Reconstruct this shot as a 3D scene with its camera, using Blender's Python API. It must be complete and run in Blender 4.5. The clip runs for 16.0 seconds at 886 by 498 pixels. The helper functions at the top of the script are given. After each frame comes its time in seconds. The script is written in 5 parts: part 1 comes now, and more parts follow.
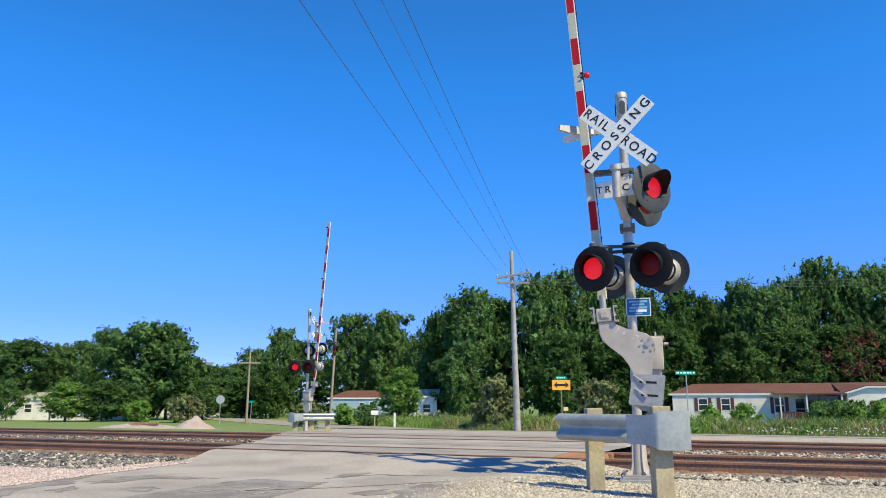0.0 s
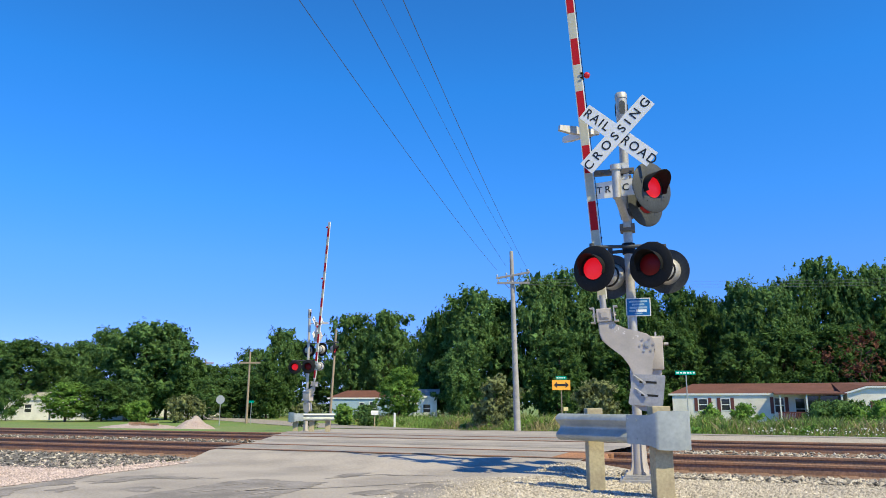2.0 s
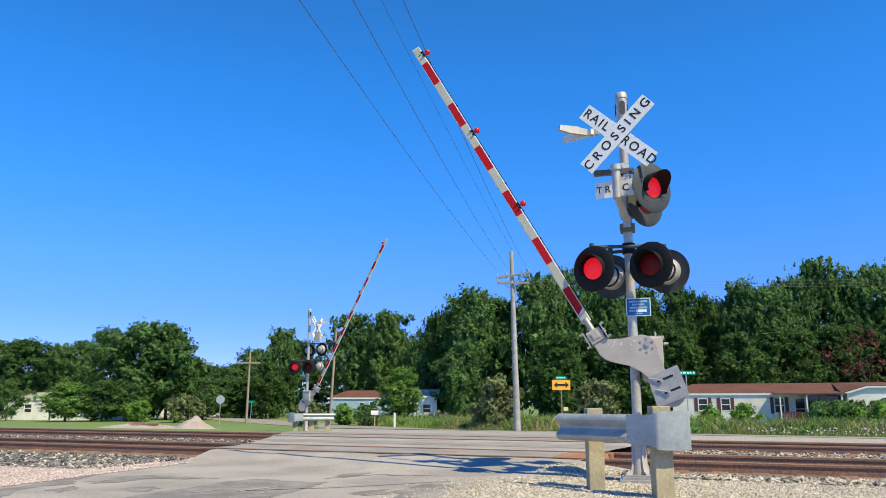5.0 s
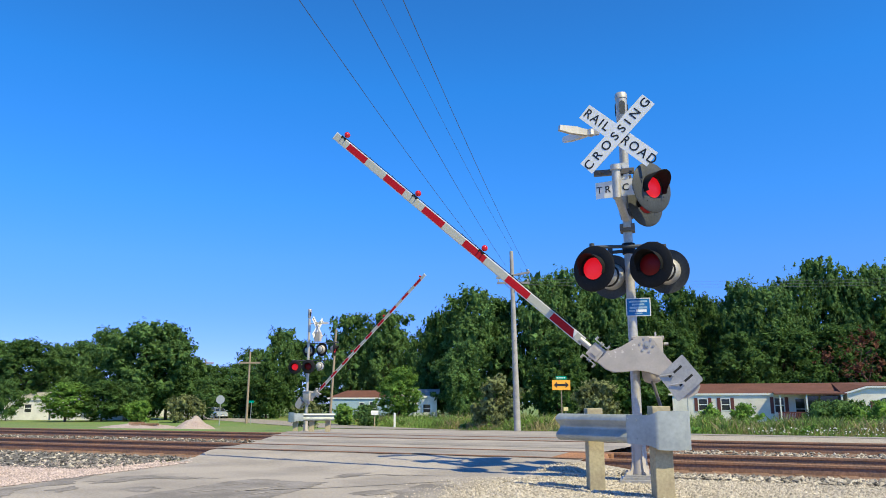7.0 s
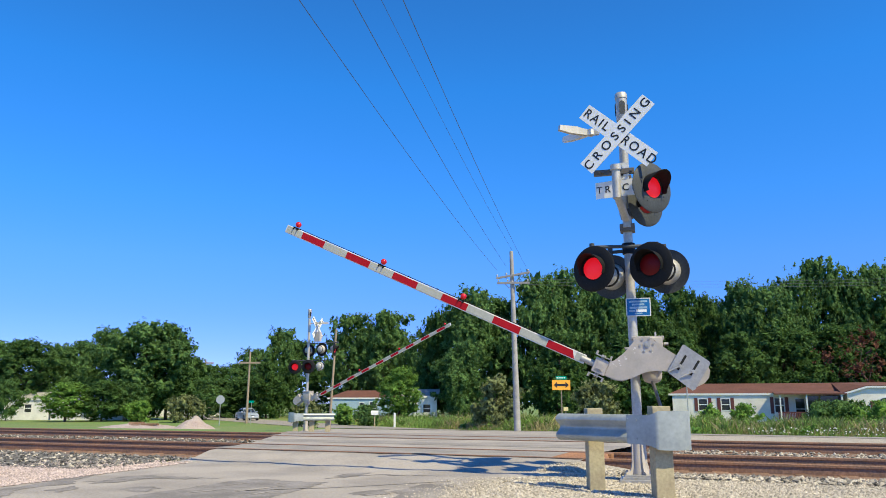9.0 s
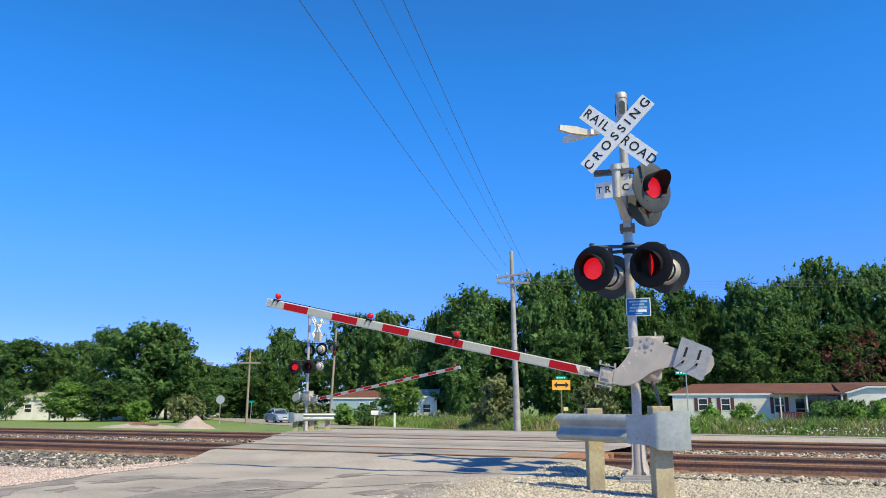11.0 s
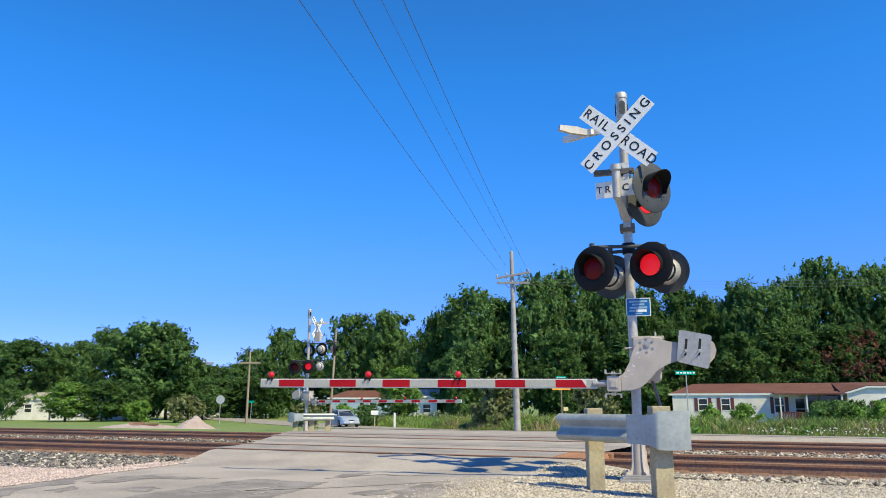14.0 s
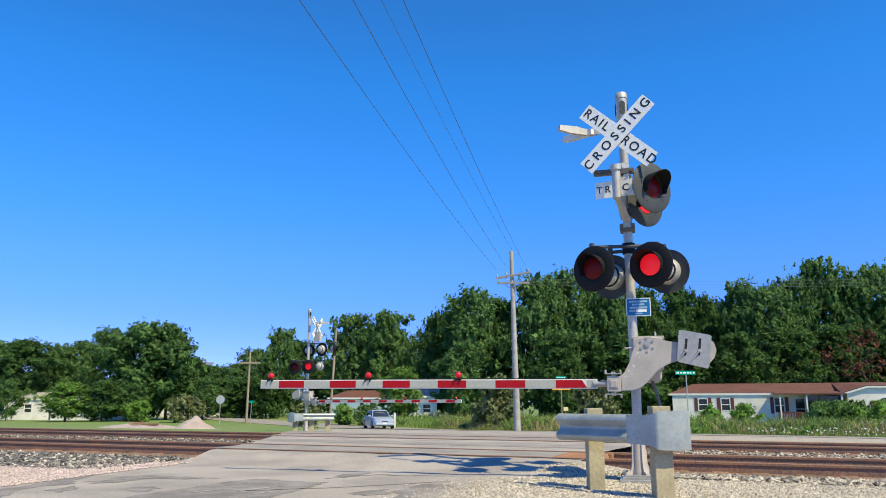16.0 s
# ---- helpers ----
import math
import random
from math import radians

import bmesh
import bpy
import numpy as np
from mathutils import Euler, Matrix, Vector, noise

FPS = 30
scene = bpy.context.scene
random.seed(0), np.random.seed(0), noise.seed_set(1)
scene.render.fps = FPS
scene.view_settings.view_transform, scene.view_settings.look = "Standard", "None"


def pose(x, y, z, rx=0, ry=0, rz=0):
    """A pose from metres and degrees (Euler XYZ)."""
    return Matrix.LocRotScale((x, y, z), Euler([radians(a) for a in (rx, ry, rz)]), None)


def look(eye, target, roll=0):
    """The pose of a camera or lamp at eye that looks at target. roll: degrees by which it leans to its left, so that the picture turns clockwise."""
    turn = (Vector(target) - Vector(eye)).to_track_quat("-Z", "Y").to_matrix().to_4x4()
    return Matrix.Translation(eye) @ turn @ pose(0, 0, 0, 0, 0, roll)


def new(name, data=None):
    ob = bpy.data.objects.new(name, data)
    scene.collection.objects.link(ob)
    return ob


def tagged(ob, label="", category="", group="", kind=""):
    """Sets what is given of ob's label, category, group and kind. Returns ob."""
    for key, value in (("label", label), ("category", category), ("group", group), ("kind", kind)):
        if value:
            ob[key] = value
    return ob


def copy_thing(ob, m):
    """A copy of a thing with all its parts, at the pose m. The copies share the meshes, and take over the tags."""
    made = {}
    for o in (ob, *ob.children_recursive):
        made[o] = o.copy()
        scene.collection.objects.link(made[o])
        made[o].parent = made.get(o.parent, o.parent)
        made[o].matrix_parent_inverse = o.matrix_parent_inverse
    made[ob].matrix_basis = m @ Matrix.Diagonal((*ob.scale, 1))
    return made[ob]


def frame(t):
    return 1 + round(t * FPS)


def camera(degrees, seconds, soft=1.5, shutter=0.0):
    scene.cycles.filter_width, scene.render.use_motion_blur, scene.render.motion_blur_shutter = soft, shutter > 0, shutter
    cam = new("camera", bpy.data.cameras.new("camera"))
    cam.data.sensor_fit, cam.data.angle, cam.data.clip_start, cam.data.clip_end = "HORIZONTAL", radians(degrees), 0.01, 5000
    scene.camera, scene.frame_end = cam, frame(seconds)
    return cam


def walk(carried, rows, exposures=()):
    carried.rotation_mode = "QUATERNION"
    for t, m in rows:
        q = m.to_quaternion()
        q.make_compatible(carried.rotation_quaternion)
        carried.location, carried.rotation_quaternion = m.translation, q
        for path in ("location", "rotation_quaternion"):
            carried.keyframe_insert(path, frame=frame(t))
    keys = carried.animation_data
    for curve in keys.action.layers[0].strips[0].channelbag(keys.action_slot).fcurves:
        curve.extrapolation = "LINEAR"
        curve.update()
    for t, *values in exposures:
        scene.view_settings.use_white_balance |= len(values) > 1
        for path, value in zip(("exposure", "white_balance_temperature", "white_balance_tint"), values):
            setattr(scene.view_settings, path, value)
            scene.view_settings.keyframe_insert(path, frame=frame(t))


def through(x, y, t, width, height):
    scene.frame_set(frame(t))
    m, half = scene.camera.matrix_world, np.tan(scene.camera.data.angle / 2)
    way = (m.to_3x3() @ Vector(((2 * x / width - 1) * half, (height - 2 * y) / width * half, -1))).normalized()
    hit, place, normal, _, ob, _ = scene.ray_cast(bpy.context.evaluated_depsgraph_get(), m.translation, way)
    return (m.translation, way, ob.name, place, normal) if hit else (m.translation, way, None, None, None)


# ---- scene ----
cam = camera(61.6, 16.0, 0.95)
EYE = (0.0, 0.0, 0.904)
walk(cam, [(0.0, look(EYE, (0.0, 0.9794, 1.1058))), (16.0, look(EYE, (0.0, 0.9794, 1.1058)))],
     exposures=[(0.0, 0.766, 4900, 10), (16.0, 0.766, 4900, 10)])

# ---- world and sun ----
SUN_WAY = Vector((0.58, -0.60, 1.0)).normalized()
world = bpy.data.worlds.new("sky")
scene.world = world
world.use_nodes = True
wn = world.node_tree.nodes
sky = wn.new("ShaderNodeTexSky")
sky.sky_type = "NISHITA"
sky.sun_disc = False
sky.sun_elevation = math.asin(SUN_WAY.z)
sky.sun_rotation = math.atan2(SUN_WAY.x, SUN_WAY.y)
sky.air_density = 0.7
sky.dust_density = 0.0
sky.ozone_density = 6.0
sky.altitude = 2000.0
wn["Background"].inputs["Strength"].default_value = 0.15
# clear summer air: a paler, less green horizon under a deep azure
way = wn.new("ShaderNodeTexCoord")
split = wn.new("ShaderNodeSeparateXYZ")
ramp = wn.new("ShaderNodeValToRGB")
air = wn.new("ShaderNodeMix")
air.data_type, air.blend_type = "RGBA", "MULTIPLY"
air.inputs["Factor"].default_value = 1.0
stops = ((0.06, (0.56, 0.45, 0.54)), (0.11, (0.56, 0.52, 0.63)), (0.18, (0.60, 0.67, 0.70)), (0.26, (0.56, 0.80, 0.83)), (0.40, (0.52, 0.91, 0.95)), (1.0, (0.58, 0.66, 0.64)))
for i, (at, tint) in enumerate(stops):
    stop = ramp.color_ramp.elements[i] if i < 2 else ramp.color_ramp.elements.new(at)
    stop.position, stop.color = at, (*tint, 1)
for a, b in ((way.outputs["Generated"], split.inputs[0]), (split.outputs["Z"], ramp.inputs[0]), (sky.outputs[0], air.inputs["A"]), (ramp.outputs[0], air.inputs["B"]), (air.outputs["Result"], wn["Background"].inputs["Color"])):
    world.node_tree.links.new(a, b)
sun = new("sun", bpy.data.lights.new("sun", "SUN"))
sun.data.energy = 4.15
sun.data.angle = radians(0.53)
sun.data.color = (1.0, 0.725, 0.295)
sun.matrix_world = look(SUN_WAY * 50, (0, 0, 0))

# ---- materials ----


def material(name, base, rough=0.6, metal=0.0, vary=0.25, scale=6.0, fine=60.0, bump=0.0, tint=None,
             patch=0.0, island=0.0, random_ob=0.0, spec=0.5, contrast=(0.35, 0.65)):
    """Two scales of variation on a base colour; tint: the colour of stains."""
    m = bpy.data.materials.new(name)
    m.use_nodes = True
    nt = m.node_tree
    n, ln = nt.nodes, nt.links
    b = n["Principled BSDF"]
    b.inputs["Roughness"].default_value = rough
    b.inputs["Metallic"].default_value = metal
    b.inputs["Specular IOR Level"].default_value = spec
    co = n.new("ShaderNodeTexCoord")
    big = n.new("ShaderNodeTexNoise")
    big.inputs["Scale"].default_value = scale
    big.inputs["Detail"].default_value = 6
    small = n.new("ShaderNodeTexNoise")
    small.inputs["Scale"].default_value = fine
    small.inputs["Detail"].default_value = 4
    for t in (big, small):
        ln.new(co.outputs["Object"], t.inputs["Vector"])
    ramp = n.new("ShaderNodeMapRange")
    ramp.inputs["From Min"].default_value, ramp.inputs["From Max"].default_value = contrast
    ramp.inputs["To Min"].default_value, ramp.inputs["To Max"].default_value = 0, 1
    ln.new(big.outputs["Fac"], ramp.inputs["Value"])
    tint = tint or [c * (1 - vary) for c in base]
    mix = n.new("ShaderNodeMix")
    mix.data_type = "RGBA"
    mix.inputs["A"].default_value = (*base, 1)
    mix.inputs["B"].default_value = (*tint, 1)
    ln.new(ramp.outputs[0], mix.inputs["Factor"])
    v = n.new("ShaderNodeMapRange")
    v.inputs["From Min"].default_value, v.inputs["From Max"].default_value = 0.3, 0.7
    v.inputs["To Min"].default_value, v.inputs["To Max"].default_value = 1 - vary, 1 + vary
    ln.new(small.outputs["Fac"], v.inputs["Value"])
    hsv = n.new("ShaderNodeHueSaturation")
    ln.new(mix.outputs["Result"], hsv.inputs["Color"])
    last = v.outputs[0]
    if island or random_ob:
        if island:
            src = n.new("ShaderNodeNewGeometry").outputs["Random Per Island"]
        else:
            src = n.new("ShaderNodeObjectInfo").outputs["Random"]
        w = n.new("ShaderNodeMapRange")
        amount = island or random_ob
        w.inputs["To Min"].default_value, w.inputs["To Max"].default_value = 1 - amount, 1 + amount
        ln.new(src, w.inputs["Value"])
        mul = n.new("ShaderNodeMath")
        mul.operation = "MULTIPLY"
        ln.new(last, mul.inputs[0])
        ln.new(w.outputs[0], mul.inputs[1])
        last = mul.outputs[0]
    ln.new(last, hsv.inputs["Value"])
    ln.new(hsv.outputs[0], b.inputs["Base Color"])
    if bump:
        bp = n.new("ShaderNodeBump")
        bp.inputs["Strength"].default_value = bump
        bp.inputs["Distance"].default_value = 0.02
        ln.new(small.outputs["Fac"], bp.inputs["Height"])
        ln.new(bp.outputs[0], b.inputs["Normal"])
    return m


def glow(name, base, colour, strength, rough=0.25):
    m = material(name, base, rough, vary=0.05)
    b = m.node_tree.nodes["Principled BSDF"]
    b.inputs["Emission Color"].default_value = (*colour, 1)
    b.inputs["Emission Strength"].default_value = strength
    return m


def leafy(name, base, vary=0.28, through=0.4):
    m = material(name, base, 0.7, vary=0.3, scale=0.35, fine=3.0, island=vary, spec=0.12)
    n, ln = m.node_tree.nodes, m.node_tree.links
    b = n["Principled BSDF"]
    t = n.new("ShaderNodeBsdfTranslucent")
    ln.new(b.inputs["Base Color"].links[0].from_socket, t.inputs["Color"])
    mx = n.new("ShaderNodeMixShader")
    mx.inputs[0].default_value = through
    ln.new(b.outputs[0], mx.inputs[1])
    ln.new(t.outputs[0], mx.inputs[2])
    ln.new(mx.outputs[0], n["Material Output"].inputs["Surface"])
    return m


GRASS = material("mown_grass", (0.13, 0.225, 0.035), 0.9, vary=0.3, scale=0.25, fine=9, tint=(0.19, 0.22, 0.06), bump=0.6)
ASPHALT = material("worn_road", (0.385, 0.35, 0.315), 0.9, vary=0.16, scale=0.7, fine=32, tint=(0.285, 0.26, 0.236), bump=0.4, contrast=(0.42, 0.62))
ASPHALT_MID = material("greyed_crossing_asphalt", (0.25, 0.232, 0.215), 0.9, vary=0.2, scale=1.2, fine=30, tint=(0.32, 0.295, 0.27), bump=0.4, contrast=(0.4, 0.62))
ASPHALT_DARK = material("patched_asphalt", (0.18, 0.165, 0.15), 0.92, vary=0.25, scale=2.5, fine=50, tint=(0.28, 0.26, 0.25), bump=0.4)
GRAVEL = material("pale_gravel", (0.42, 0.38, 0.315), 0.95, vary=0.35, scale=1.2, fine=45, tint=(0.36, 0.33, 0.29), bump=0.9)
GRAVEL_PINK = material("pinkish_gravel", (0.41, 0.355, 0.335), 0.95, vary=0.3, scale=1.2, fine=35, tint=(0.36, 0.29, 0.27), bump=0.9)
RUST_BALLAST = material("rust_stained_stone", (0.24, 0.155, 0.105), 0.95, vary=0.4, scale=2.0, fine=22, tint=(0.16, 0.11, 0.08), bump=1.0)
BALLAST = material("dark_ballast", (0.10, 0.095, 0.09), 0.95, vary=0.5, scale=1.5, fine=25, tint=(0.17, 0.155, 0.145), bump=1.0)
STONE = material("pale_stone", (0.43, 0.39, 0.325), 0.9, vary=0.15, scale=3, fine=60, island=0.5)
STONE_DARK = material("grey_ballast_stone", (0.15, 0.145, 0.14), 0.9, vary=0.2, scale=3, fine=60, island=0.75)
STONE_PINK = material("pink_stone", (0.45, 0.375, 0.36), 0.9, vary=0.15, scale=3, fine=60, island=0.35)
RUST = material("rusted_rail_steel", (0.205, 0.13, 0.09), 0.7, vary=0.3, scale=1.5, fine=30, tint=(0.27, 0.15, 0.085), bump=0.3)
TIE = material("weathered_tie", (0.24, 0.15, 0.095), 0.9, vary=0.35, scale=3, fine=25, random_ob=0.4, bump=0.5)
TIMBER = material("orange_brown_timber", (0.33, 0.17, 0.075), 0.85, vary=0.3, scale=4, fine=30, random_ob=0.3, bump=0.4)
POST_WOOD = material("pale_treated_wood", (0.43, 0.38, 0.235), 0.85, vary=0.15, scale=5, fine=30, tint=(0.35, 0.30, 0.19), bump=0.12)
GALV = material("galvanised_steel", (0.42, 0.455, 0.45), 0.48, 0.3, vary=0.09, scale=4, fine=22, tint=(0.32, 0.35, 0.35))
ALU = material("dull_aluminium", (0.52, 0.50, 0.47), 0.5, 0.35, vary=0.12, scale=3, fine=30, tint=(0.42, 0.41, 0.39))
CAST = material("weathered_cast_metal", (0.50, 0.455, 0.41), 0.6, 0.1, vary=0.06, scale=5, fine=40, tint=(0.41, 0.375, 0.34), bump=0.04)
CAST_PALE = material("worn_pale_paint_spots", (0.66, 0.63, 0.60), 0.6, vary=0.1)
DARK_STEEL = material("dull_dark_steel", (0.15, 0.14, 0.13), 0.55, 0.3, vary=0.15, scale=6, fine=30)
PLATE = material("grey_plate_steel", (0.44, 0.43, 0.42), 0.5, 0.4, vary=0.12, scale=6, fine=30, tint=(0.36, 0.355, 0.35))
BLACK = material("matt_black_paint", (0.014, 0.015, 0.017), 0.6, vary=0.25, scale=5, fine=40, spec=0.2)
GREY_DISC = material("faded_grey_black_paint", (0.07, 0.078, 0.088), 0.6, vary=0.2, scale=5, fine=40, spec=0.25)
DARK = material("dark_gap", (0.012, 0.012, 0.012), 0.8, vary=0.1)
WHITE_SHEET = material("white_reflective_sheeting", (0.86, 0.86, 0.85), 0.45, vary=0.04, scale=3, fine=20)
ARM_WHITE = material("white_arm_paint", (0.80, 0.80, 0.77), 0.5, vary=0.06, scale=3, fine=30, tint=(0.58, 0.58, 0.54))
ARM_GREY = material("greyed_reflective_tape", (0.45, 0.455, 0.39), 0.5, vary=0.08, scale=4, fine=40)
ARM_RED = material("red_reflective_tape", (0.38, 0.006, 0.012), 0.5, vary=0.1, scale=4, fine=40, spec=0.2)
SIGN_BLUE = material("blue_sign_face", (0.02, 0.14, 0.42), 0.4, vary=0.05)
SIGN_YELLOW = material("yellow_sign_face", (0.85, 0.42, 0.01), 0.45, vary=0.05)
SIGN_GREEN = material("green_sign_face", (0.0, 0.30, 0.20), 0.45, vary=0.05)
SIGN_BACK = material("bare_sign_back", (0.50, 0.51, 0.52), 0.5, 0.4, vary=0.08)
LETTER = material("black_lettering", (0.015, 0.015, 0.017), 0.5, vary=0.05)
LENS_DARK = material("unlit_red_lens", (0.13, 0.004, 0.006), 0.4, vary=0.08, spec=0.2)
LENS_LIT = glow("lit_red_lens", (0.5, 0.02, 0.03), (1.0, 0.0, 0.003), 0.34, 0.5)
ARM_LENS = glow("red_arm_lamp_lens", (0.42, 0.008, 0.015), (1.0, 0.0, 0.005), 0.09)
POLE_GREY = material("weathered_grey_pole", (0.40, 0.39, 0.37), 0.85, vary=0.15, scale=2, fine=25, tint=(0.30, 0.29, 0.28), bump=0.3)
POLE_BROWN = material("weathered_brown_pole", (0.33, 0.27, 0.19), 0.85, vary=0.2, scale=2, fine=25, bump=0.3)
WIRE = material("dark_wire", (0.13, 0.14, 0.16), 0.6, vary=0.1)
BARK = material("bark", (0.11, 0.085, 0.06), 0.95, vary=0.35, scale=2, fine=14, bump=0.8)
LEAF = leafy("broad_leaves", (0.145, 0.25, 0.072))
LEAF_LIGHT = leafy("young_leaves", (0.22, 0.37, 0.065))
LEAF_DARK = leafy("dark_leaves", (0.100, 0.182, 0.046))
LEAF_DRY = leafy("dry_twigs", (0.23, 0.265, 0.11), through=0.3)
LEAF_BROWN = leafy("reddish_dead_leaves", (0.17, 0.08, 0.05), through=0.2)
WEED = leafy("weed_blades", (0.26, 0.38, 0.09), vary=0.4, through=0.3)
WEED_DRY = leafy("dry_weed_stalks", (0.42, 0.38, 0.19), vary=0.35, through=0.25)
FLOWER = material("small_white_flowers", (0.8, 0.8, 0.76), 0.7, vary=0.05)
SIDING = material("white_siding", (0.80, 0.80, 0.78), 0.6, vary=0.06, scale=0.8, fine=8, tint=(0.58, 0.58, 0.56))
SIDING_CREAM = material("cream_white_siding", (0.82, 0.78, 0.70), 0.6, vary=0.05, scale=0.8, fine=8, tint=(0.68, 0.64, 0.57))
SIDING_BLUE = material("pale_blue_siding", (0.36, 0.47, 0.56), 0.6, vary=0.08, scale=0.8, fine=8)
SHINGLE = material("red_brown_shingles", (0.135, 0.06, 0.045), 0.9, vary=0.2, scale=0.6, fine=6, bump=0.3)
TRIM = material("white_trim", (0.76, 0.76, 0.74), 0.5, vary=0.04)
SHUTTER = material("maroon_shutter", (0.12, 0.035, 0.03), 0.6, vary=0.1)
GLASS = material("window_glass", (0.03, 0.035, 0.04), 0.06, vary=0.05)
CAR_PAINT = material("silver_blue_car_paint", (0.50, 0.56, 0.64), 0.25, 0.4, vary=0.05)
TYRE = material("tyre_rubber", (0.02, 0.02, 0.02), 0.85, vary=0.1)
HEADLIGHT = material("clear_headlight", (0.75, 0.77, 0.8), 0.1, 0.3, vary=0.03)

# ---- building helpers ----


def box(bm, lo, hi, bevel=0.0):
    """An axis-aligned box between two corners, in its own bmesh first if it is bevelled."""
    c = [(a + b) / 2 for a, b in zip(lo, hi)]
    s = [abs(b - a) for a, b in zip(lo, hi)]
    r = bmesh.ops.create_cube(bm, size=1, matrix=Matrix.Translation(c) @ Matrix.Diagonal((*s, 1)))
    if bevel:
        edges = list({e for v in r["verts"] for e in v.link_edges})
        bmesh.ops.bevel(bm, geom=edges, offset=bevel, segments=2, affect="EDGES", profile=0.6)


def rod(bm, a, b, r, r2=None, n=12):
    """A round bar from a to b."""
    a, b = Vector(a), Vector(b)
    m = Matrix.Translation((a + b) / 2) @ (b - a).to_track_quat("Z", "Y").to_matrix().to_4x4()
    bmesh.ops.create_cone(bm, cap_ends=True, segments=n, radius1=r, radius2=r if r2 is None else r2,
                          depth=(b - a).length, matrix=m)


def lathe(bm, profile, n=20, m=Matrix.Identity(4)):
    """Turns (radius, height) pairs round z."""
    rings = [[bm.verts.new(m @ Vector((r * math.cos(2 * math.pi * i / n), r * math.sin(2 * math.pi * i / n), z)))
              for i in range(n)] for r, z in profile]
    for lo, hi in zip(rings, rings[1:]):
        for i in range(n):
            bm.faces.new((lo[i], lo[(i + 1) % n], hi[(i + 1) % n], hi[i]))
    for ring, flip in ((rings[0], True), (rings[-1], False)):
        if profile[0 if flip else -1][0] > 1e-4:
            bm.faces.new(ring[::-1] if flip else ring)


def tube(points, r, n=5):
    """One round wire through the points."""
    bm = bmesh.new()
    rings = []
    for i, p in enumerate(points):
        way = (points[min(i + 1, len(points) - 1)] - points[max(i - 1, 0)]).normalized()
        q = way.to_track_quat("Z", "Y")
        rings.append([bm.verts.new(p + q @ Vector((r * math.cos(2 * math.pi * k / n), r * math.sin(2 * math.pi * k / n), 0))) for k in range(n)])
    for a, b in zip(rings, rings[1:]):
        for k in range(n):
            bm.faces.new((a[k], a[(k + 1) % n], b[(k + 1) % n], b[k]))
    bm.faces.new(rings[0][::-1])
    bm.faces.new(rings[-1])
    return bm


def slab(bm, outline, y0, y1):
    """An outline in x, z pushed from y0 to y1."""
    lo = [bm.verts.new((x, y0, z)) for x, z in outline]
    hi = [bm.verts.new((x, y1, z)) for x, z in outline]
    bm.faces.new(lo)
    bm.faces.new(hi[::-1])
    for i in range(len(lo)):
        j = (i + 1) % len(lo)
        bm.faces.new((lo[j], lo[i], hi[i], hi[j]))


def part(name, bm, mat, parent=None, label="", m=None, smooth=False):
    """Links a bmesh as one mesh object under a thing or a part."""
    bmesh.ops.recalc_face_normals(bm, faces=bm.faces)
    me = bpy.data.meshes.new(name)
    bm.to_mesh(me)
    bm.free()
    me.materials.append(mat)
    if smooth:
        for p in me.polygons:
            p.use_smooth = True
        me.set_sharp_from_angle(angle=radians(40))
    ob = new(name, me)
    ob.parent = parent
    if m is not None:
        ob.matrix_basis = m
    if label:
        tagged(ob, label)
    return ob


def words(name, text, size, mat, parent, m, spacing=1.0):
    """Raised lettering as a mesh, centred."""
    cu = bpy.data.curves.new(name, "FONT")
    cu.body, cu.size, cu.extrude, cu.align_x, cu.align_y = text, size, 0.0012, "CENTER", "CENTER"
    cu.space_character = spacing
    cu.offset = size * 0.012
    ob = bpy.data.objects.new(name, cu)
    me = bpy.data.meshes.new_from_object(ob)
    bpy.data.objects.remove(ob)
    me.materials.append(mat)
    ob = new(name, me)
    ob.parent, ob.matrix_basis = parent, m
    return ob


def thing(name, m, label, category, group=""):
    ob = new(name)
    ob.matrix_basis = m
    return tagged(ob, label, category, group)


def from_lists(name, verts, faces, mat):
    me = bpy.data.meshes.new(name)
    me.from_pydata(verts, [], faces)
    me.materials.append(mat)
    return me


# ---- plan: u is the distance across the tracks, s runs along them ----
TRACK_TURN = 0.3903
ALONG = Vector((math.cos(TRACK_TURN), -math.sin(TRACK_TURN), 0))
ACROSS = Vector((math.sin(TRACK_TURN), math.cos(TRACK_TURN), 0))
RAILS = (11.98, 13.50, 16.98, 18.50)
HEAD = 0.05


def ground_z(x, y):
    u = ACROSS.x * x + ACROSS.y * y
    return float(np.interp(u, (-300, 8, 20, 29, 46, 55, 64, 130, 900), (-0.12, -0.12, -0.12, -0.38, -0.90, -1.22, -1.30, -1.3, -1.3)))


def track_xy(s, u):
    p = ALONG * s + ACROSS * u
    return p.x, p.y


def road_z(x, y):
    u = ACROSS.x * x + ACROSS.y * y
    g = ground_z(x, y) + 0.025
    return float(np.interp(u, (10.3, 11.5, 19.3, 24.0), (g, 0.035, 0.035, g)))


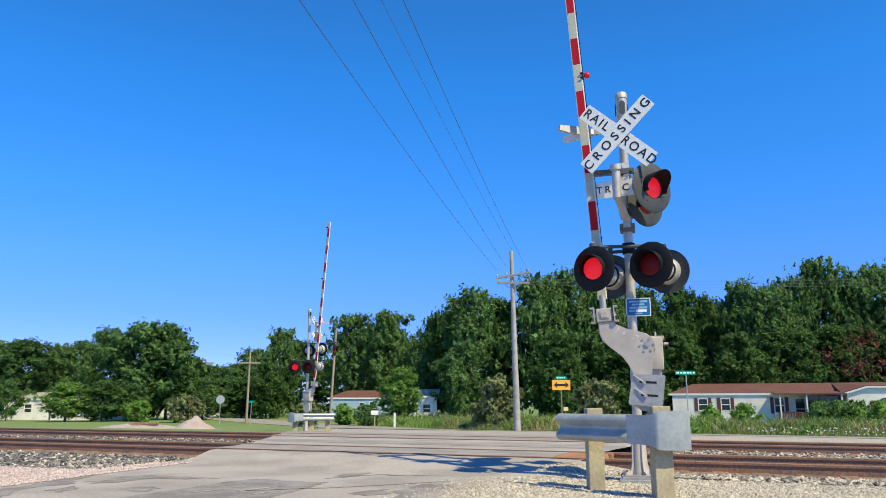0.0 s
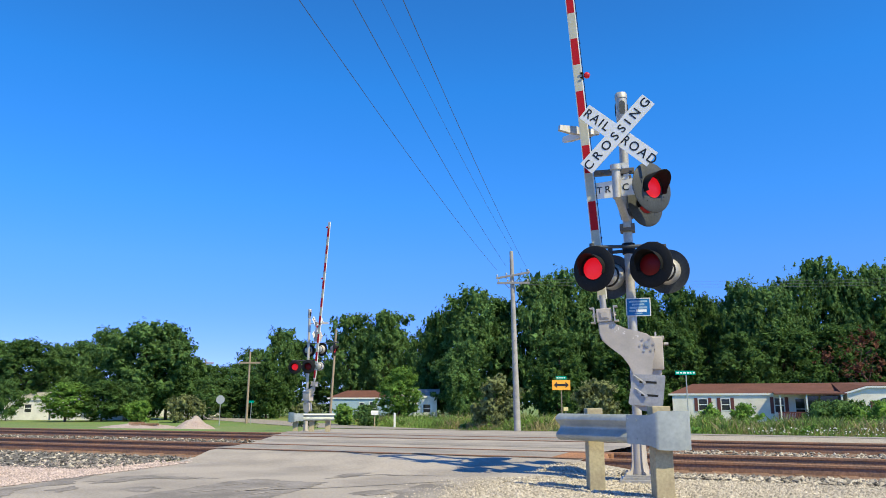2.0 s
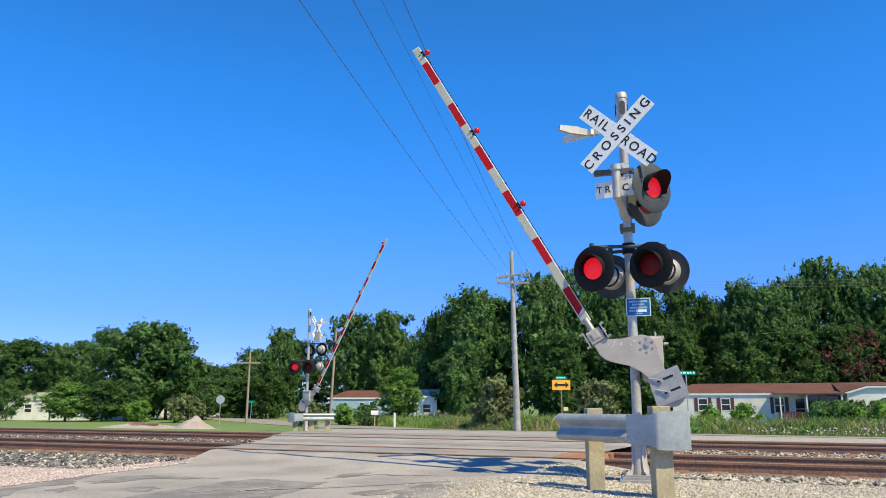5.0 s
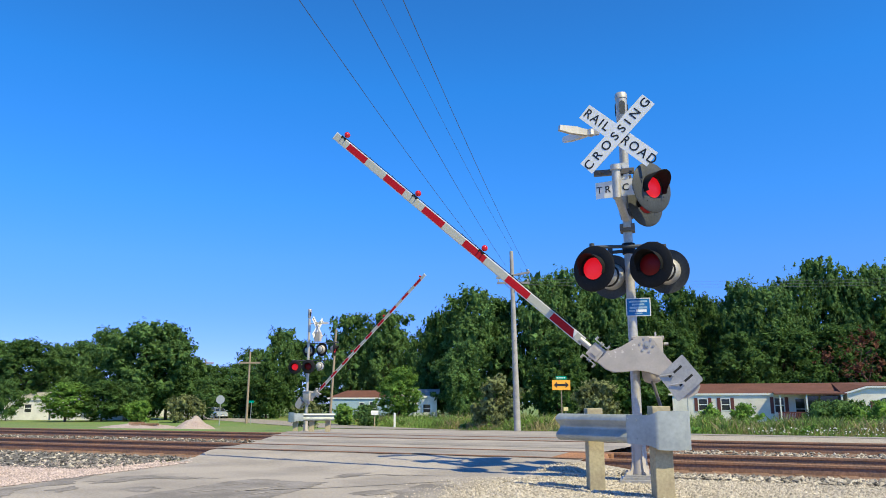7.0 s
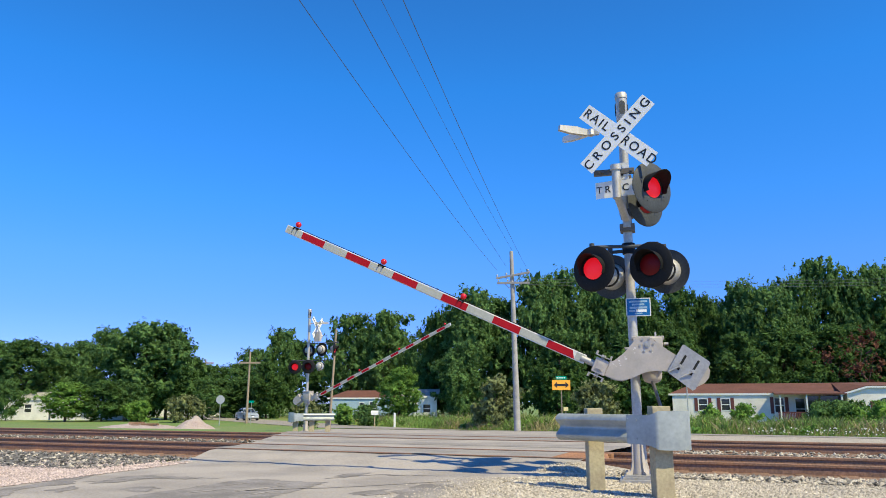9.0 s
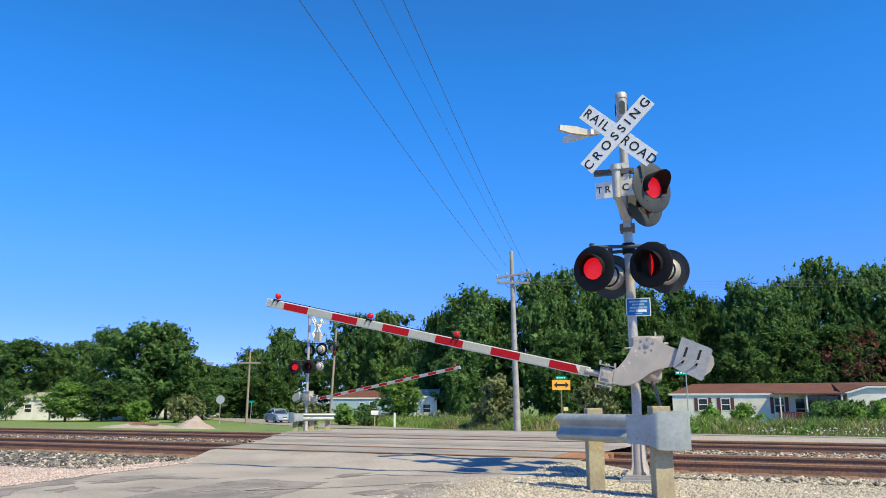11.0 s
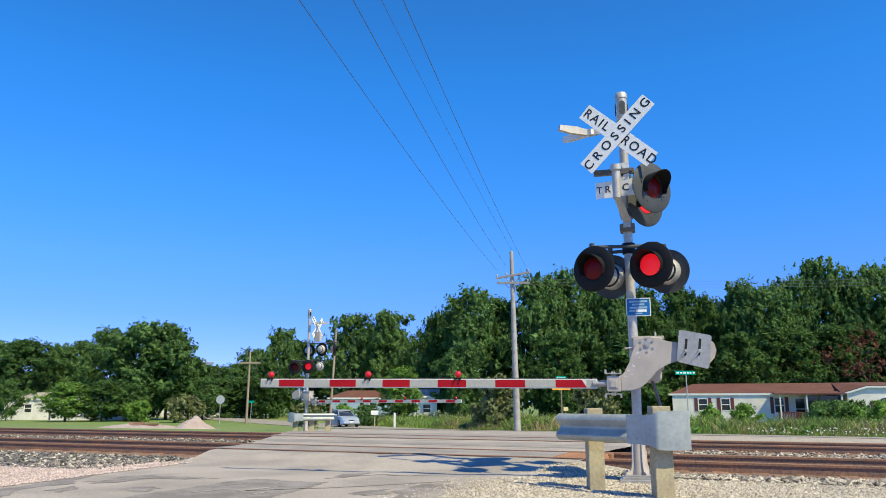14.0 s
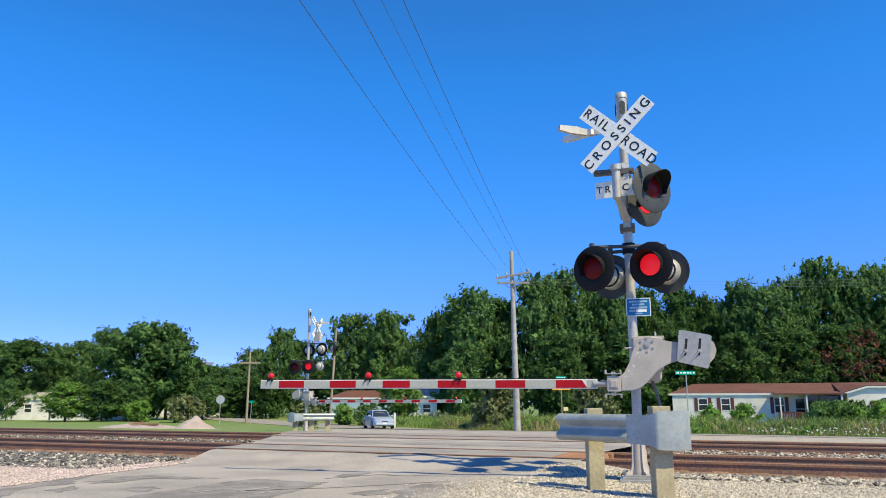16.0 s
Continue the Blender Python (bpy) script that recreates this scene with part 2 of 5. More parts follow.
def ribbon(name, rows, height, mat, label, columns=8, kind="structure"):
    """A surface between left and right edge points, row by row, lying on the ground."""
    verts, faces = [], []
    for lx, ly, rx, ry in rows:
        for i in range(columns + 1):
            k = i / columns
            x, y = lx + (rx - lx) * k, ly + (ry - ly) * k
            verts.append((x, y, height(x, y)))
    w = columns + 1
    for r in range(len(rows) - 1):
        for i in range(columns):
            a = r * w + i
            faces.append((a, a + 1, a + w + 1, a + w))
    ob = new(name, from_lists(name, verts, faces, mat))
    return tagged(ob, label, name.split("_")[0], kind=kind)


def refine(rows, step=0.6):
    out = []
    for a, b in zip(rows, rows[1:]):
        n = max(1, int(max(math.dist(a[:2], b[:2]), math.dist(a[2:], b[2:])) / step))
        out += [[p + (q - p) * i / n for p, q in zip(a, b)] for i in range(n)]
    return out + [list(rows[-1])]


def strip(name, s0, s1, u0, u1, lift, mat, label, step=2.0):
    n = int((s1 - s0) / step)
    rows = [(*track_xy(s0 + (s1 - s0) * i / n, u0), *track_xy(s0 + (s1 - s0) * i / n, u1)) for i in range(n + 1)]
    return ribbon(name, rows, lambda x, y: ground_z(x, y) + lift, mat, label)


def build_ground():
    xs = sorted(set([-900, -500, -300, -200, -150, -110] + list(range(-80, 81, 4)) + [110, 150, 200, 300, 500, 900]))
    ys = sorted(set([-300, -150, -80, -40, -20] + list(np.arange(-12, 70, 2.0)) + list(range(70, 140, 6)) + [160, 200, 300, 500, 900]))
    verts = [(x, y, ground_z(x, y)) for y in ys for x in xs]
    w = len(xs)
    faces = [(j * w + i, j * w + i + 1, (j + 1) * w + i + 1, (j + 1) * w + i)
             for j in range(len(ys) - 1) for i in range(w - 1)]
    tagged(new("ground", from_lists("ground", verts, faces, GRASS)), "mown green grass sloping away from the tracks", "ground", kind="structure")


ROAD_EDGES = [(-11.0, -8, 0.5, -8), (-8.0, 3, -0.1, 3), (-6.1, 7.8, 0.36, 7.8), (-5.4, 9.9, 1.05, 9.9), (-4.95, 11.5, 2.0, 11.5),
              (-4.35, 13.5, 2.75, 13.5), (-4.2, 17, 4.2, 16.2), (-4.6, 22, 5.0, 20.5), (-5.4, 28, 6.2, 27), (-6.5, 35, 9, 33),
              (-7.0, 42, 12, 39), (-7.0, 50, 12, 44)]
T_ROAD = [(-110, 232), (-60, 152), (-25, 95), (-6, 63), (4, 51), (17, 36.5), (30, 23), (45, 8)]


def build_roads():
    ribbon("road", refine(ROAD_EDGES), road_z, ASPHALT, "worn pale grey asphalt road crossing two tracks", 14)
    rows = []
    for i, (x, y) in enumerate(T_ROAD):
        a, b = T_ROAD[max(0, i - 1)], T_ROAD[min(len(T_ROAD) - 1, i + 1)]
        w = Vector((b[0] - a[0], b[1] - a[1])).normalized()
        n = Vector((-w.y, w.x)) * 3.1
        rows.append((x - n.x, y - n.y, x + n.x, y + n.y))
    ribbon("road_side", refine(rows, 2.0), lambda x, y: ground_z(x, y) + 0.035, ASPHALT_MID, "dark grey asphalt side road beyond the tracks", 6)


def build_track_bed():
    strip("ballast_bed", -60, 40, 10.9, 20.0, 0.012, BALLAST, "dark crushed stone bed under both tracks")
    strip("ballast_slope", -60, -9.7, 8.7, 11.2, 0.03, BALLAST, "dark ballast shoulder beside the near track")
    for u in (11.55, 13.93, 16.55, 18.93):
        strip("rust_stained_ballast", -60, 40, u - 0.38, u + 0.36, 0.022, RUST_BALLAST, "rust-brown stained stone beside the rail")
    strip("gravel_verge", -5.0, 40, 19.6, 38.0, 0.02, GRAVEL, "pale gravel verge beyond the tracks")


def build_rails():
    """Two tracks of two rails each: foot, web and head."""
    half = [(0.07, 0), (0.07, 0.012), (0.02, 0.03), (0.02, 0.132), (0.036, 0.142), (0.036, 0.172), (0.03, 0.18)]
    outline = half + [(-x, z) for x, z in half[::-1]]
    for k in (0, 2):
        track = thing("railway_track", Matrix.Translation((0, 0, 0)), "rusty railway track with timber ties in stone ballast", "railway track", "parallel railway tracks")
        for u in RAILS[k:k + 2]:
            bm = bmesh.new()
            slab(bm, outline, -70, 45)
            turn = Matrix.Translation(ACROSS * u + Vector((0, 0, HEAD - 0.18))) @ Matrix.Rotation(-TRACK_TURN - math.pi / 2, 4, "Z")
            part("rail", bm, RUST, track, "rusted steel rail", turn)
        me = None
        for i in range(-70, 45):
            s = i * 0.55
            if me is None:
                bm = bmesh.new()
                box(bm, (-0.115, -1.3, -0.16), (0.115, 1.3, 0.0), 0.012)
                ob = part("tie", bm, TIE, track)
                me = ob.data
            else:
                ob = new("tie", me)
                ob.parent = track
            mid = ACROSS * ((RAILS[k] + RAILS[k + 1]) / 2) + ALONG * s
            ob.matrix_basis = Matrix.Translation((mid.x, mid.y, HEAD - 0.138)) @ Matrix.Rotation(-TRACK_TURN + random.uniform(-0.015, 0.015), 4, "Z")


# ---- trees ----


def leaf_mesh(name, blobs, count, size, mat, rnd, flat=1.0, edge=0.55):
    """Many small leaf clumps strewn through ellipsoids (x, y, z, rx, ry, rz)."""
    vol = np.array([b[3] * b[4] * b[5] for b in blobs]) ** 0.7
    tufts = max(1, count // 9)
    pick = rnd.choice(len(blobs), tufts, p=vol / vol.sum())
    b = np.array(blobs)[pick]
    d = rnd.normal(size=(tufts, 3))
    d /= np.linalg.norm(d, axis=1)[:, None]
    r = edge + (1.04 - edge) * rnd.random(tufts) ** 0.7
    inner = rnd.random(tufts) < 0.24
    r = np.where(inner, 0.1 + 0.5 * rnd.random(tufts), r)
    root = b[:, :3] + d * b[:, 3:] * r[:, None]
    axis = d * 0.8 + rnd.normal(size=(tufts, 3)) * 0.35 + np.array([0, 0, 0.45])
    axis /= np.linalg.norm(axis, axis=1)[:, None]
    long = size * (2.0 + 3.0 * rnd.random(tufts))
    of = rnd.integers(0, tufts, count)
    d, axis = d[of], axis[of]
    along = rnd.random(count)
    c = root[of] + axis * (long[of] * along)[:, None] + rnd.normal(size=(count, 3)) * (size * (1.15 - 0.8 * along))[:, None]
    nrm = d * 0.85 + rnd.normal(size=(count, 3)) * 0.33 + np.array([0, 0, 0.4 * flat])
    nrm /= np.linalg.norm(nrm, axis=1)[:, None]
    t = np.cross(nrm, np.cross(axis + rnd.normal(size=(count, 3)) * 0.55, nrm))
    t /= np.linalg.norm(t, axis=1)[:, None]
    w = np.cross(nrm, t)
    k = size * (np.where(inner[of], 2.1, 1.0) * (0.6 + 0.9 * rnd.random(count)))[:, None]
    v = np.stack([c - t * k, c + w * k * 0.55 - nrm * k * 0.15, c + t * k, c - w * k * 0.55 - nrm * k * 0.15], 1).reshape(-1, 3)
    f = np.arange(count * 4).reshape(-1, 4)
    return from_lists(name, v.tolist(), f.tolist(), mat)


def make_tree(name, m, label, height, width, mat, seed, leaves=9000, size=0.2, low=0.18, blobs_n=26, category="tree", trunk_r=0.28, shape="round"):
    rnd = np.random.default_rng(seed)
    tree = thing(name, m, label, category)
    bm = bmesh.new()
    top = height * 0.72
    pts = [Vector((rnd.uniform(-0.15, 0.15) * i, rnd.uniform(-0.15, 0.15) * i, top * i / 5)) for i in range(6)]
    for i in range(5):
        rod(bm, pts[i], pts[i + 1], trunk_r * (1 - i * 0.16), trunk_r * (0.84 - i * 0.16), 8)
    blobs = []
    for i in range(blobs_n):
        k = low + (1 - low) * (i + rnd.random()) / blobs_n
        if shape == "round":
            reach = math.sin(math.pi * min(0.97, max(0.12, (k - low) / (1 - low) * 0.80 + 0.17))) ** 0.7
        else:
            reach = 1.0 - 0.6 * k
        a = i * 2.4 + rnd.uniform(-0.5, 0.5)
        rr = width / 2 * reach * rnd.uniform(0.30, 0.86)
        s = width * rnd.uniform(0.10, 0.21) * (0.65 + 0.35 * reach)
        z = min(height * k, height - s * 0.7)
        blobs.append((rr * math.cos(a), rr * math.sin(a), z, s, s, s * rnd.uniform(0.6, 0.85)))
        for _ in range(2):
            q = rnd.normal(size=3)
            q /= np.linalg.norm(q)
            f = rnd.uniform(0.35, 0.6)
            blobs.append((blobs[-1][0] + q[0] * s, blobs[-1][1] + q[1] * s, min(height - s * f * 0.6, max(height * low * 0.6, z + abs(q[2]) * s * 0.9)), s * f, s * f, s * f * 0.8))
        if i % 2 == 0:
            base = pts[min(4, max(1, int(k * 5)))]
            rod(bm, base, (blobs[-1][0] * 0.9, blobs[-1][1] * 0.9, z), trunk_r * 0.28, trunk_r * 0.08, 5)
    part("trunk", bm, BARK, tree)
    crown = new("crown", leaf_mesh("crown", blobs, leaves, size, mat, rnd))
    crown.parent = tree
    return tree


def build_trees():
    kinds, sizes = {}, {}
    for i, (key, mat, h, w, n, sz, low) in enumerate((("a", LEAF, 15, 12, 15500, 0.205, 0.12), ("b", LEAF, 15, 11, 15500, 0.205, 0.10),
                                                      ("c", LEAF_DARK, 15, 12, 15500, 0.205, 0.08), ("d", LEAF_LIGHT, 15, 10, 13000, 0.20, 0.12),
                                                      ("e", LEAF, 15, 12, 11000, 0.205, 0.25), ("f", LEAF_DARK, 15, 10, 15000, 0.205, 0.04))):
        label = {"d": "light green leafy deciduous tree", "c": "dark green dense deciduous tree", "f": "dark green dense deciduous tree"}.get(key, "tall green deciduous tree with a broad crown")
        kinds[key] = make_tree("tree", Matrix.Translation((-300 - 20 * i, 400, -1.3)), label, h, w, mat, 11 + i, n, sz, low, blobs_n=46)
        tagged(kinds[key], group="trees beyond the tracks")
        crown = next(c for c in kinds[key].children if c.name.startswith("crown"))
        co = [v.co for v in crown.data.vertices]
        sizes[key] = (max(abs(c.x) for c in co) * 1.85, max(c.z for c in co) * 0.98)
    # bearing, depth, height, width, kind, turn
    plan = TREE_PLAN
    own = {}
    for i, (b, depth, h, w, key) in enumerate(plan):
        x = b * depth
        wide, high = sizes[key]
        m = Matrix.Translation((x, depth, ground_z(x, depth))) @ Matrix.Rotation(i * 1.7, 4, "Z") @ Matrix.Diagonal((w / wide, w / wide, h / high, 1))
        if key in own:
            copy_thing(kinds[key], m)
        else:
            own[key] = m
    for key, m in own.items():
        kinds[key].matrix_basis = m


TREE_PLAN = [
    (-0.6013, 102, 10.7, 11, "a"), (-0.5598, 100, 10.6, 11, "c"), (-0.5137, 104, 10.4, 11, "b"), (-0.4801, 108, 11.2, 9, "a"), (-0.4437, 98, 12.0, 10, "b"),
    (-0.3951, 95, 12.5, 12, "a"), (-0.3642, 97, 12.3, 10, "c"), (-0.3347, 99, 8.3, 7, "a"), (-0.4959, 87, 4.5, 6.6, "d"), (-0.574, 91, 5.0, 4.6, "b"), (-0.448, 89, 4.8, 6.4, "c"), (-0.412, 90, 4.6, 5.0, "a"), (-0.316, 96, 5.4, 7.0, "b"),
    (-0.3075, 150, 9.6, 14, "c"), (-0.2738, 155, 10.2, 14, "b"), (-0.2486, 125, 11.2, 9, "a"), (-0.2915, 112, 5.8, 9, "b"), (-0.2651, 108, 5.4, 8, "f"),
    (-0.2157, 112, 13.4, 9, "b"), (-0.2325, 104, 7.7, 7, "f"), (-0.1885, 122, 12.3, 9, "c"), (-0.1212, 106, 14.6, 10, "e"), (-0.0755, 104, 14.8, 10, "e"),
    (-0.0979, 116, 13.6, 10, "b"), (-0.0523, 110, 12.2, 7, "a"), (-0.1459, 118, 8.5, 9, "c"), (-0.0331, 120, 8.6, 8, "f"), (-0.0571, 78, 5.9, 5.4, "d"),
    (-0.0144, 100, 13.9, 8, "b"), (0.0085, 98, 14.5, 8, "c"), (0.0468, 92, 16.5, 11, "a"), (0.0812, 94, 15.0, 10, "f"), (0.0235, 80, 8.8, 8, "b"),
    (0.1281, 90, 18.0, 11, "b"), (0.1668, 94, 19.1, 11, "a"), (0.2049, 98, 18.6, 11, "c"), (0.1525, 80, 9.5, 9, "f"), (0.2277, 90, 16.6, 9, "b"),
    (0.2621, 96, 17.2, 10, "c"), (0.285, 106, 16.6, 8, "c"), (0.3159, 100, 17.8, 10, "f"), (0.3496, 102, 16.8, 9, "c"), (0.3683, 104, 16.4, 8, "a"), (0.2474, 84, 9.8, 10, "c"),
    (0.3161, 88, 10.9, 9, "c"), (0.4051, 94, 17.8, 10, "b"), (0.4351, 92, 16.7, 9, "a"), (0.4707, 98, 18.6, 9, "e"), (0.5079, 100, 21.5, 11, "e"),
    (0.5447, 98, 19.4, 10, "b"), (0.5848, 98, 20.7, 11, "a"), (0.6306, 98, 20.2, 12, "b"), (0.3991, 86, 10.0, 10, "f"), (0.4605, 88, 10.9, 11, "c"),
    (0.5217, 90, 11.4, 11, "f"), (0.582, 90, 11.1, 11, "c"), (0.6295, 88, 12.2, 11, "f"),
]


# ---- crossing signals ----
# a signal's own space: x towards the road, y towards its traffic, z up


def bearing(deg):
    """Turns a light's y axis to that compass bearing (clockwise from the world's y)."""
    return Matrix.Rotation(-radians(deg), 4, "Z")


def put(sig, x, y, z, turn=Matrix.Identity(4)):
    """A world pose as a pose in the signal's space."""
    return sig.matrix_basis.inverted() @ (Matrix.Translation((x, y, z)) @ turn)


LENSES = []


def signal_light(sig, m, phase, plate=GREY_DISC, plate_r=0.305, twin=True, hood=0.2):
    """Round backplate with a hooded red lens; a twin looks the other way on the same housing."""
    bm = bmesh.new()
    flip = Matrix.Rotation(-math.pi / 2, 4, "X")
    lathe(bm, [(0.162, 0.0), (plate_r - 0.02, 0.0), (plate_r, -0.012), (plate_r, -0.022), (plate_r - 0.02, -0.014), (0.162, -0.012), (0.162, 0.0)], 40, flip)
    for k in range(4):
        a = k * math.pi / 2 + 0.5
        rod(bm, (0.22 * math.cos(a), -0.004, 0.22 * math.sin(a)), (0.22 * math.cos(a), 0.008, 0.22 * math.sin(a)), 0.008, n=6)
    light = part("signal_light", bm, plate, sig, "round dark backplate with a hooded red lens", m, True)
    bm = bmesh.new()
    n = 22
    rings = []
    for r, y in ((0.178, 0.0), (0.182, hood)):
        for rr in (r, r - 0.006):
            rings.append([])
            for i in range(n + 1):
                a = radians(-28 + 236 * i / n)
                reach = y * (0.35 + 0.65 * max(0.0, math.sin(a)) ** 0.8)
                rings[-1].append(bm.verts.new((rr * math.cos(a), reach, rr * math.sin(a))))
    out0, in0, out1, in1 = rings
    for a, b in ((out0, out1), (in1, in0), (out1, in1), (in0, out0)):
        for i in range(n):
            bm.faces.new((a[i], a[i + 1], b[i + 1], b[i]))
    for i in (0, n):
        bm.faces.new((out0[i], out1[i], in1[i], in0[i]))
    part("visor", bm, BLACK, light, "black metal hood", None, True)
    bm = bmesh.new()
    lathe(bm, [(0.158, -0.01), (0.185, -0.014), (0.185, -0.05), (0.165, -0.12), (0.12, -0.185), (0.05, -0.21), (0.001, -0.212)], 28, flip)
    part("housing", bm, CAST_PALE if not twin else ALU, light, "pale round lamp housing", None, True)
    bm = bmesh.new()
    lathe(bm, [(0.157, -0.012), (0.157, -0.16), (0.001, -0.165)], 20, flip)
    part("reflector_bowl", bm, DARK, light)
    bm = bmesh.new()
    lathe(bm, [(0.001, 0.040), (0.06, 0.034), (0.115, 0.020), (0.155, 0.0)], 28, flip)
    lit = set(bm.faces)
    bmesh.ops.recalc_face_normals(bm, faces=bm.faces)
    lathe(bm, [(0.155, 0.0), (0.115, -0.020), (0.06, -0.034), (0.001, -0.040)], 28, flip)
    for face in bm.faces:
        face.material_index = 1 if face.calc_center_median().y > 0 else 0
    lens = part("lens", bm, LENS_DARK, light, "red glass lens that flashes", pose(0, -0.005, 0), True)
    lens.data.materials.append(LENS_LIT)
    LENSES.append((lens, phase))
    return light


def gate(sig, pivot, reach, drop, first_red, reds, lamps):
    """The moving arm with its support and counterweight, level; x towards the tip, the origin on the pivot."""
    def p(x, y):
        return (1145 - x) / 135, (612 - y) / 135 * drop / 0.495
    bm = bmesh.new()
    outline = [p(*q) for q in ((1126, 609), (1134, 601), (1148, 598), (1163, 604), (1184, 607), (1198, 609), (1198, 640), (1176, 645), (1160, 655),
                               (1142, 677), (1131, 687), (1118, 691), (1098, 691), (1098, 664), (1106, 661), (1114, 643), (1121, 622))]
    slab(bm, outline, 0.09, 0.15)
    bmesh.ops.bevel(bm, geom=[e for e in bm.edges if abs(e.verts[0].co.y - e.verts[1].co.y) < 1e-6], offset=0.012, segments=2, affect="EDGES")
    arm = part("gate_arm", bm, CAST, sig, "red and white striped gate arm on a cast support", pivot, True)
    bm = bmesh.new()
    for k in range(6):
        a = k * math.pi / 3 + 0.5
        rod(bm, (0.085 * math.cos(a), 0.14, 0.085 * math.sin(a)), (0.085 * math.cos(a), 0.159, 0.085 * math.sin(a)), 0.016, n=6)
    rod(bm, (0, 0.14, 0), (0, 0.166, 0), 0.026, n=14)
    rod(bm, (0, 0.14, 0), (0, 0.156, 0), 0.046, n=18)
    part("hub_bolts", bm, PLATE, arm, "round hub with six bolts", None, True)
    for cx, cz, r in ((0.12, -0.10, 0.018), (0.13, -0.12, 0.012), (0.17, -0.27, 0.022), (0.19, -0.255, 0.012), (0.24, -0.33, 0.017), (0.20, -0.38, 0.013), (0.22, -0.36, 0.009), (0.10, -0.16, 0.011), (0.29, -0.40, 0.014), (0.25, -0.41, 0.009), (-0.1, -0.06, 0.008)):
        bm = bmesh.new()
        slab(bm, [(cx + r * (1 + 0.9 * noise.noise((cx * 9, k * 0.8, cz))) * math.cos(k * 0.7), cz * drop / 0.495 + 0.6 * r * (1 + 0.5 * noise.noise((k, cz * 9, 2.0))) * math.sin(k * 0.7)) for k in range(9)], 0.1495, 0.1512)
        part("worn_spot", bm, CAST_PALE, arm)
    bm = bmesh.new()
    box(bm, (0.345, 0.06, -drop - 0.1), (0.52, 0.17, -drop + 0.1), 0.012)
    box(bm, (0.38, 0.165, -drop - 0.06), (0.49, 0.178, -drop + 0.06), 0.004)
    box(bm, (0.395, 0.175, -drop - 0.045), (0.475, 0.184, -drop + 0.045), 0.004)
    part("arm_clamp", bm, CAST, arm)
    for zz in (-1, 1):
        bm = bmesh.new()
        z0 = -drop + zz * 0.13
        box(bm, (0.335, 0.04, z0 - 0.006), (0.545, 0.19, z0 + 0.006))
        for x in (0.345, 0.535):
            box(bm, (x - 0.008, 0.05, min(z0, z0 + zz * 0.05)), (x + 0.008, 0.19, max(z0, z0 + zz * 0.05)))
        for x in (0.425, 0.455):
            rod(bm, (x, 0.12, z0 - zz * 0.03), (x, 0.12, z0 + zz * 0.026), 0.014, n=6)
        part("clamp_bracket", bm, ALU, arm)
    bm = bmesh.new()
    rod(bm, (0.5, 0.11, -drop), (0.70, 0.11, -drop), 0.042, n=14)
    part("arm_root", bm, PLATE, arm, "", None, True)
    bm = bmesh.new()
    box(bm, (0.645, 0.09, -drop - 0.062), (reach, 0.13, -drop + 0.062), 0.006)
    part("arm_beam", bm, ARM_WHITE, arm, "white painted gate beam")
    edges = [first_red]
    while edges[-1] > 0.72:
        edges.append(edges[-1] - 0.4064)
    spans = [(first_red, reach - 0.015)] + [(b, a) for a, b in zip(edges, edges[1:])]
    for i, (a, b) in enumerate(spans):
        a = max(a, 0.66)
        for y0, y1 in ((0.128, 0.1325), (0.0875, 0.092)):
            bm = bmesh.new()
            if i % 2 == 0 or i > 2 * reds:
                slab(bm, [(a, -drop - 0.05), (b, -drop - 0.05), (b, -drop + 0.05), (a, -drop + 0.05)], y0, y1)
                part("grey_stripe", bm, ARM_GREY, arm)
            else:
                slant = -0.06 if i == 2 * reds - 1 else 0.0
                slab(bm, [(a - slant * 0, -drop - 0.05), (b, -drop - 0.05), (b, -drop + 0.05), (a - slant, -drop + 0.05)], y0, y1)
                part("red_stripe", bm, ARM_RED, arm)
    bm = bmesh.new()
    for k in range(int((reach - 1) / 0.48)):
        x = 1.0 + k * 0.48
        rod(bm, (x, 0.11, -drop + 0.06), (x, 0.11, -drop + 0.085), 0.008, n=6)
    rod(bm, (0.6, 0.10, -drop + 0.072), (reach - 0.15, 0.10, -drop + 0.072), 0.0055, n=5)
    part("lamp_cable", bm, BLACK, arm)
    for x in lamps:
        bm = bmesh.new()
        box(bm, (x - 0.05, 0.075, -drop + 0.055), (x + 0.05, 0.14, -drop + 0.075), 0.004)
        for q in (-0.035, 0.035):
            rod(bm, (x + q, 0.15, -drop - 0.0 + 0.03), (x + q, 0.15, -drop + 0.07), 0.008, n=6)
            rod(bm, (x + q, 0.11, -drop + 0.06), (x + q, 0.15, -drop + 0.04), 0.007, n=6)
        lamp = part("arm_lamp", bm, BLACK, arm, "small red gate arm lamp")
        bm = bmesh.new()
        turn = Matrix.Translation((x, 0.11, -drop + 0.125)) @ Matrix.Rotation(-math.pi / 2, 4, "X")
        lathe(bm, [(0.001, 0.046), (0.022, 0.042), (0.038, 0.027), (0.044, 0.007), (0.044, -0.007), (0.038, -0.027), (0.022, -0.042), (0.001, -0.046)], 18, turn)
        part("lamp_lens", bm, ARM_LENS, lamp, "red plastic lens", None, True)
    # counterweight
    def q(x, y):
        return (1145 - x) / 139, (612 - y) / 139
    bm = bmesh.new()
    slab(bm, [q(*c) for c in ((1201, 588), (1204, 587), (1252, 597), (1255, 600), (1248, 652), (1245, 655), (1197, 643), (1195, 640))], 0.155, 0.20)
    weight = part("counterweight", bm, PLATE, arm, "grey slotted counterweight plates")
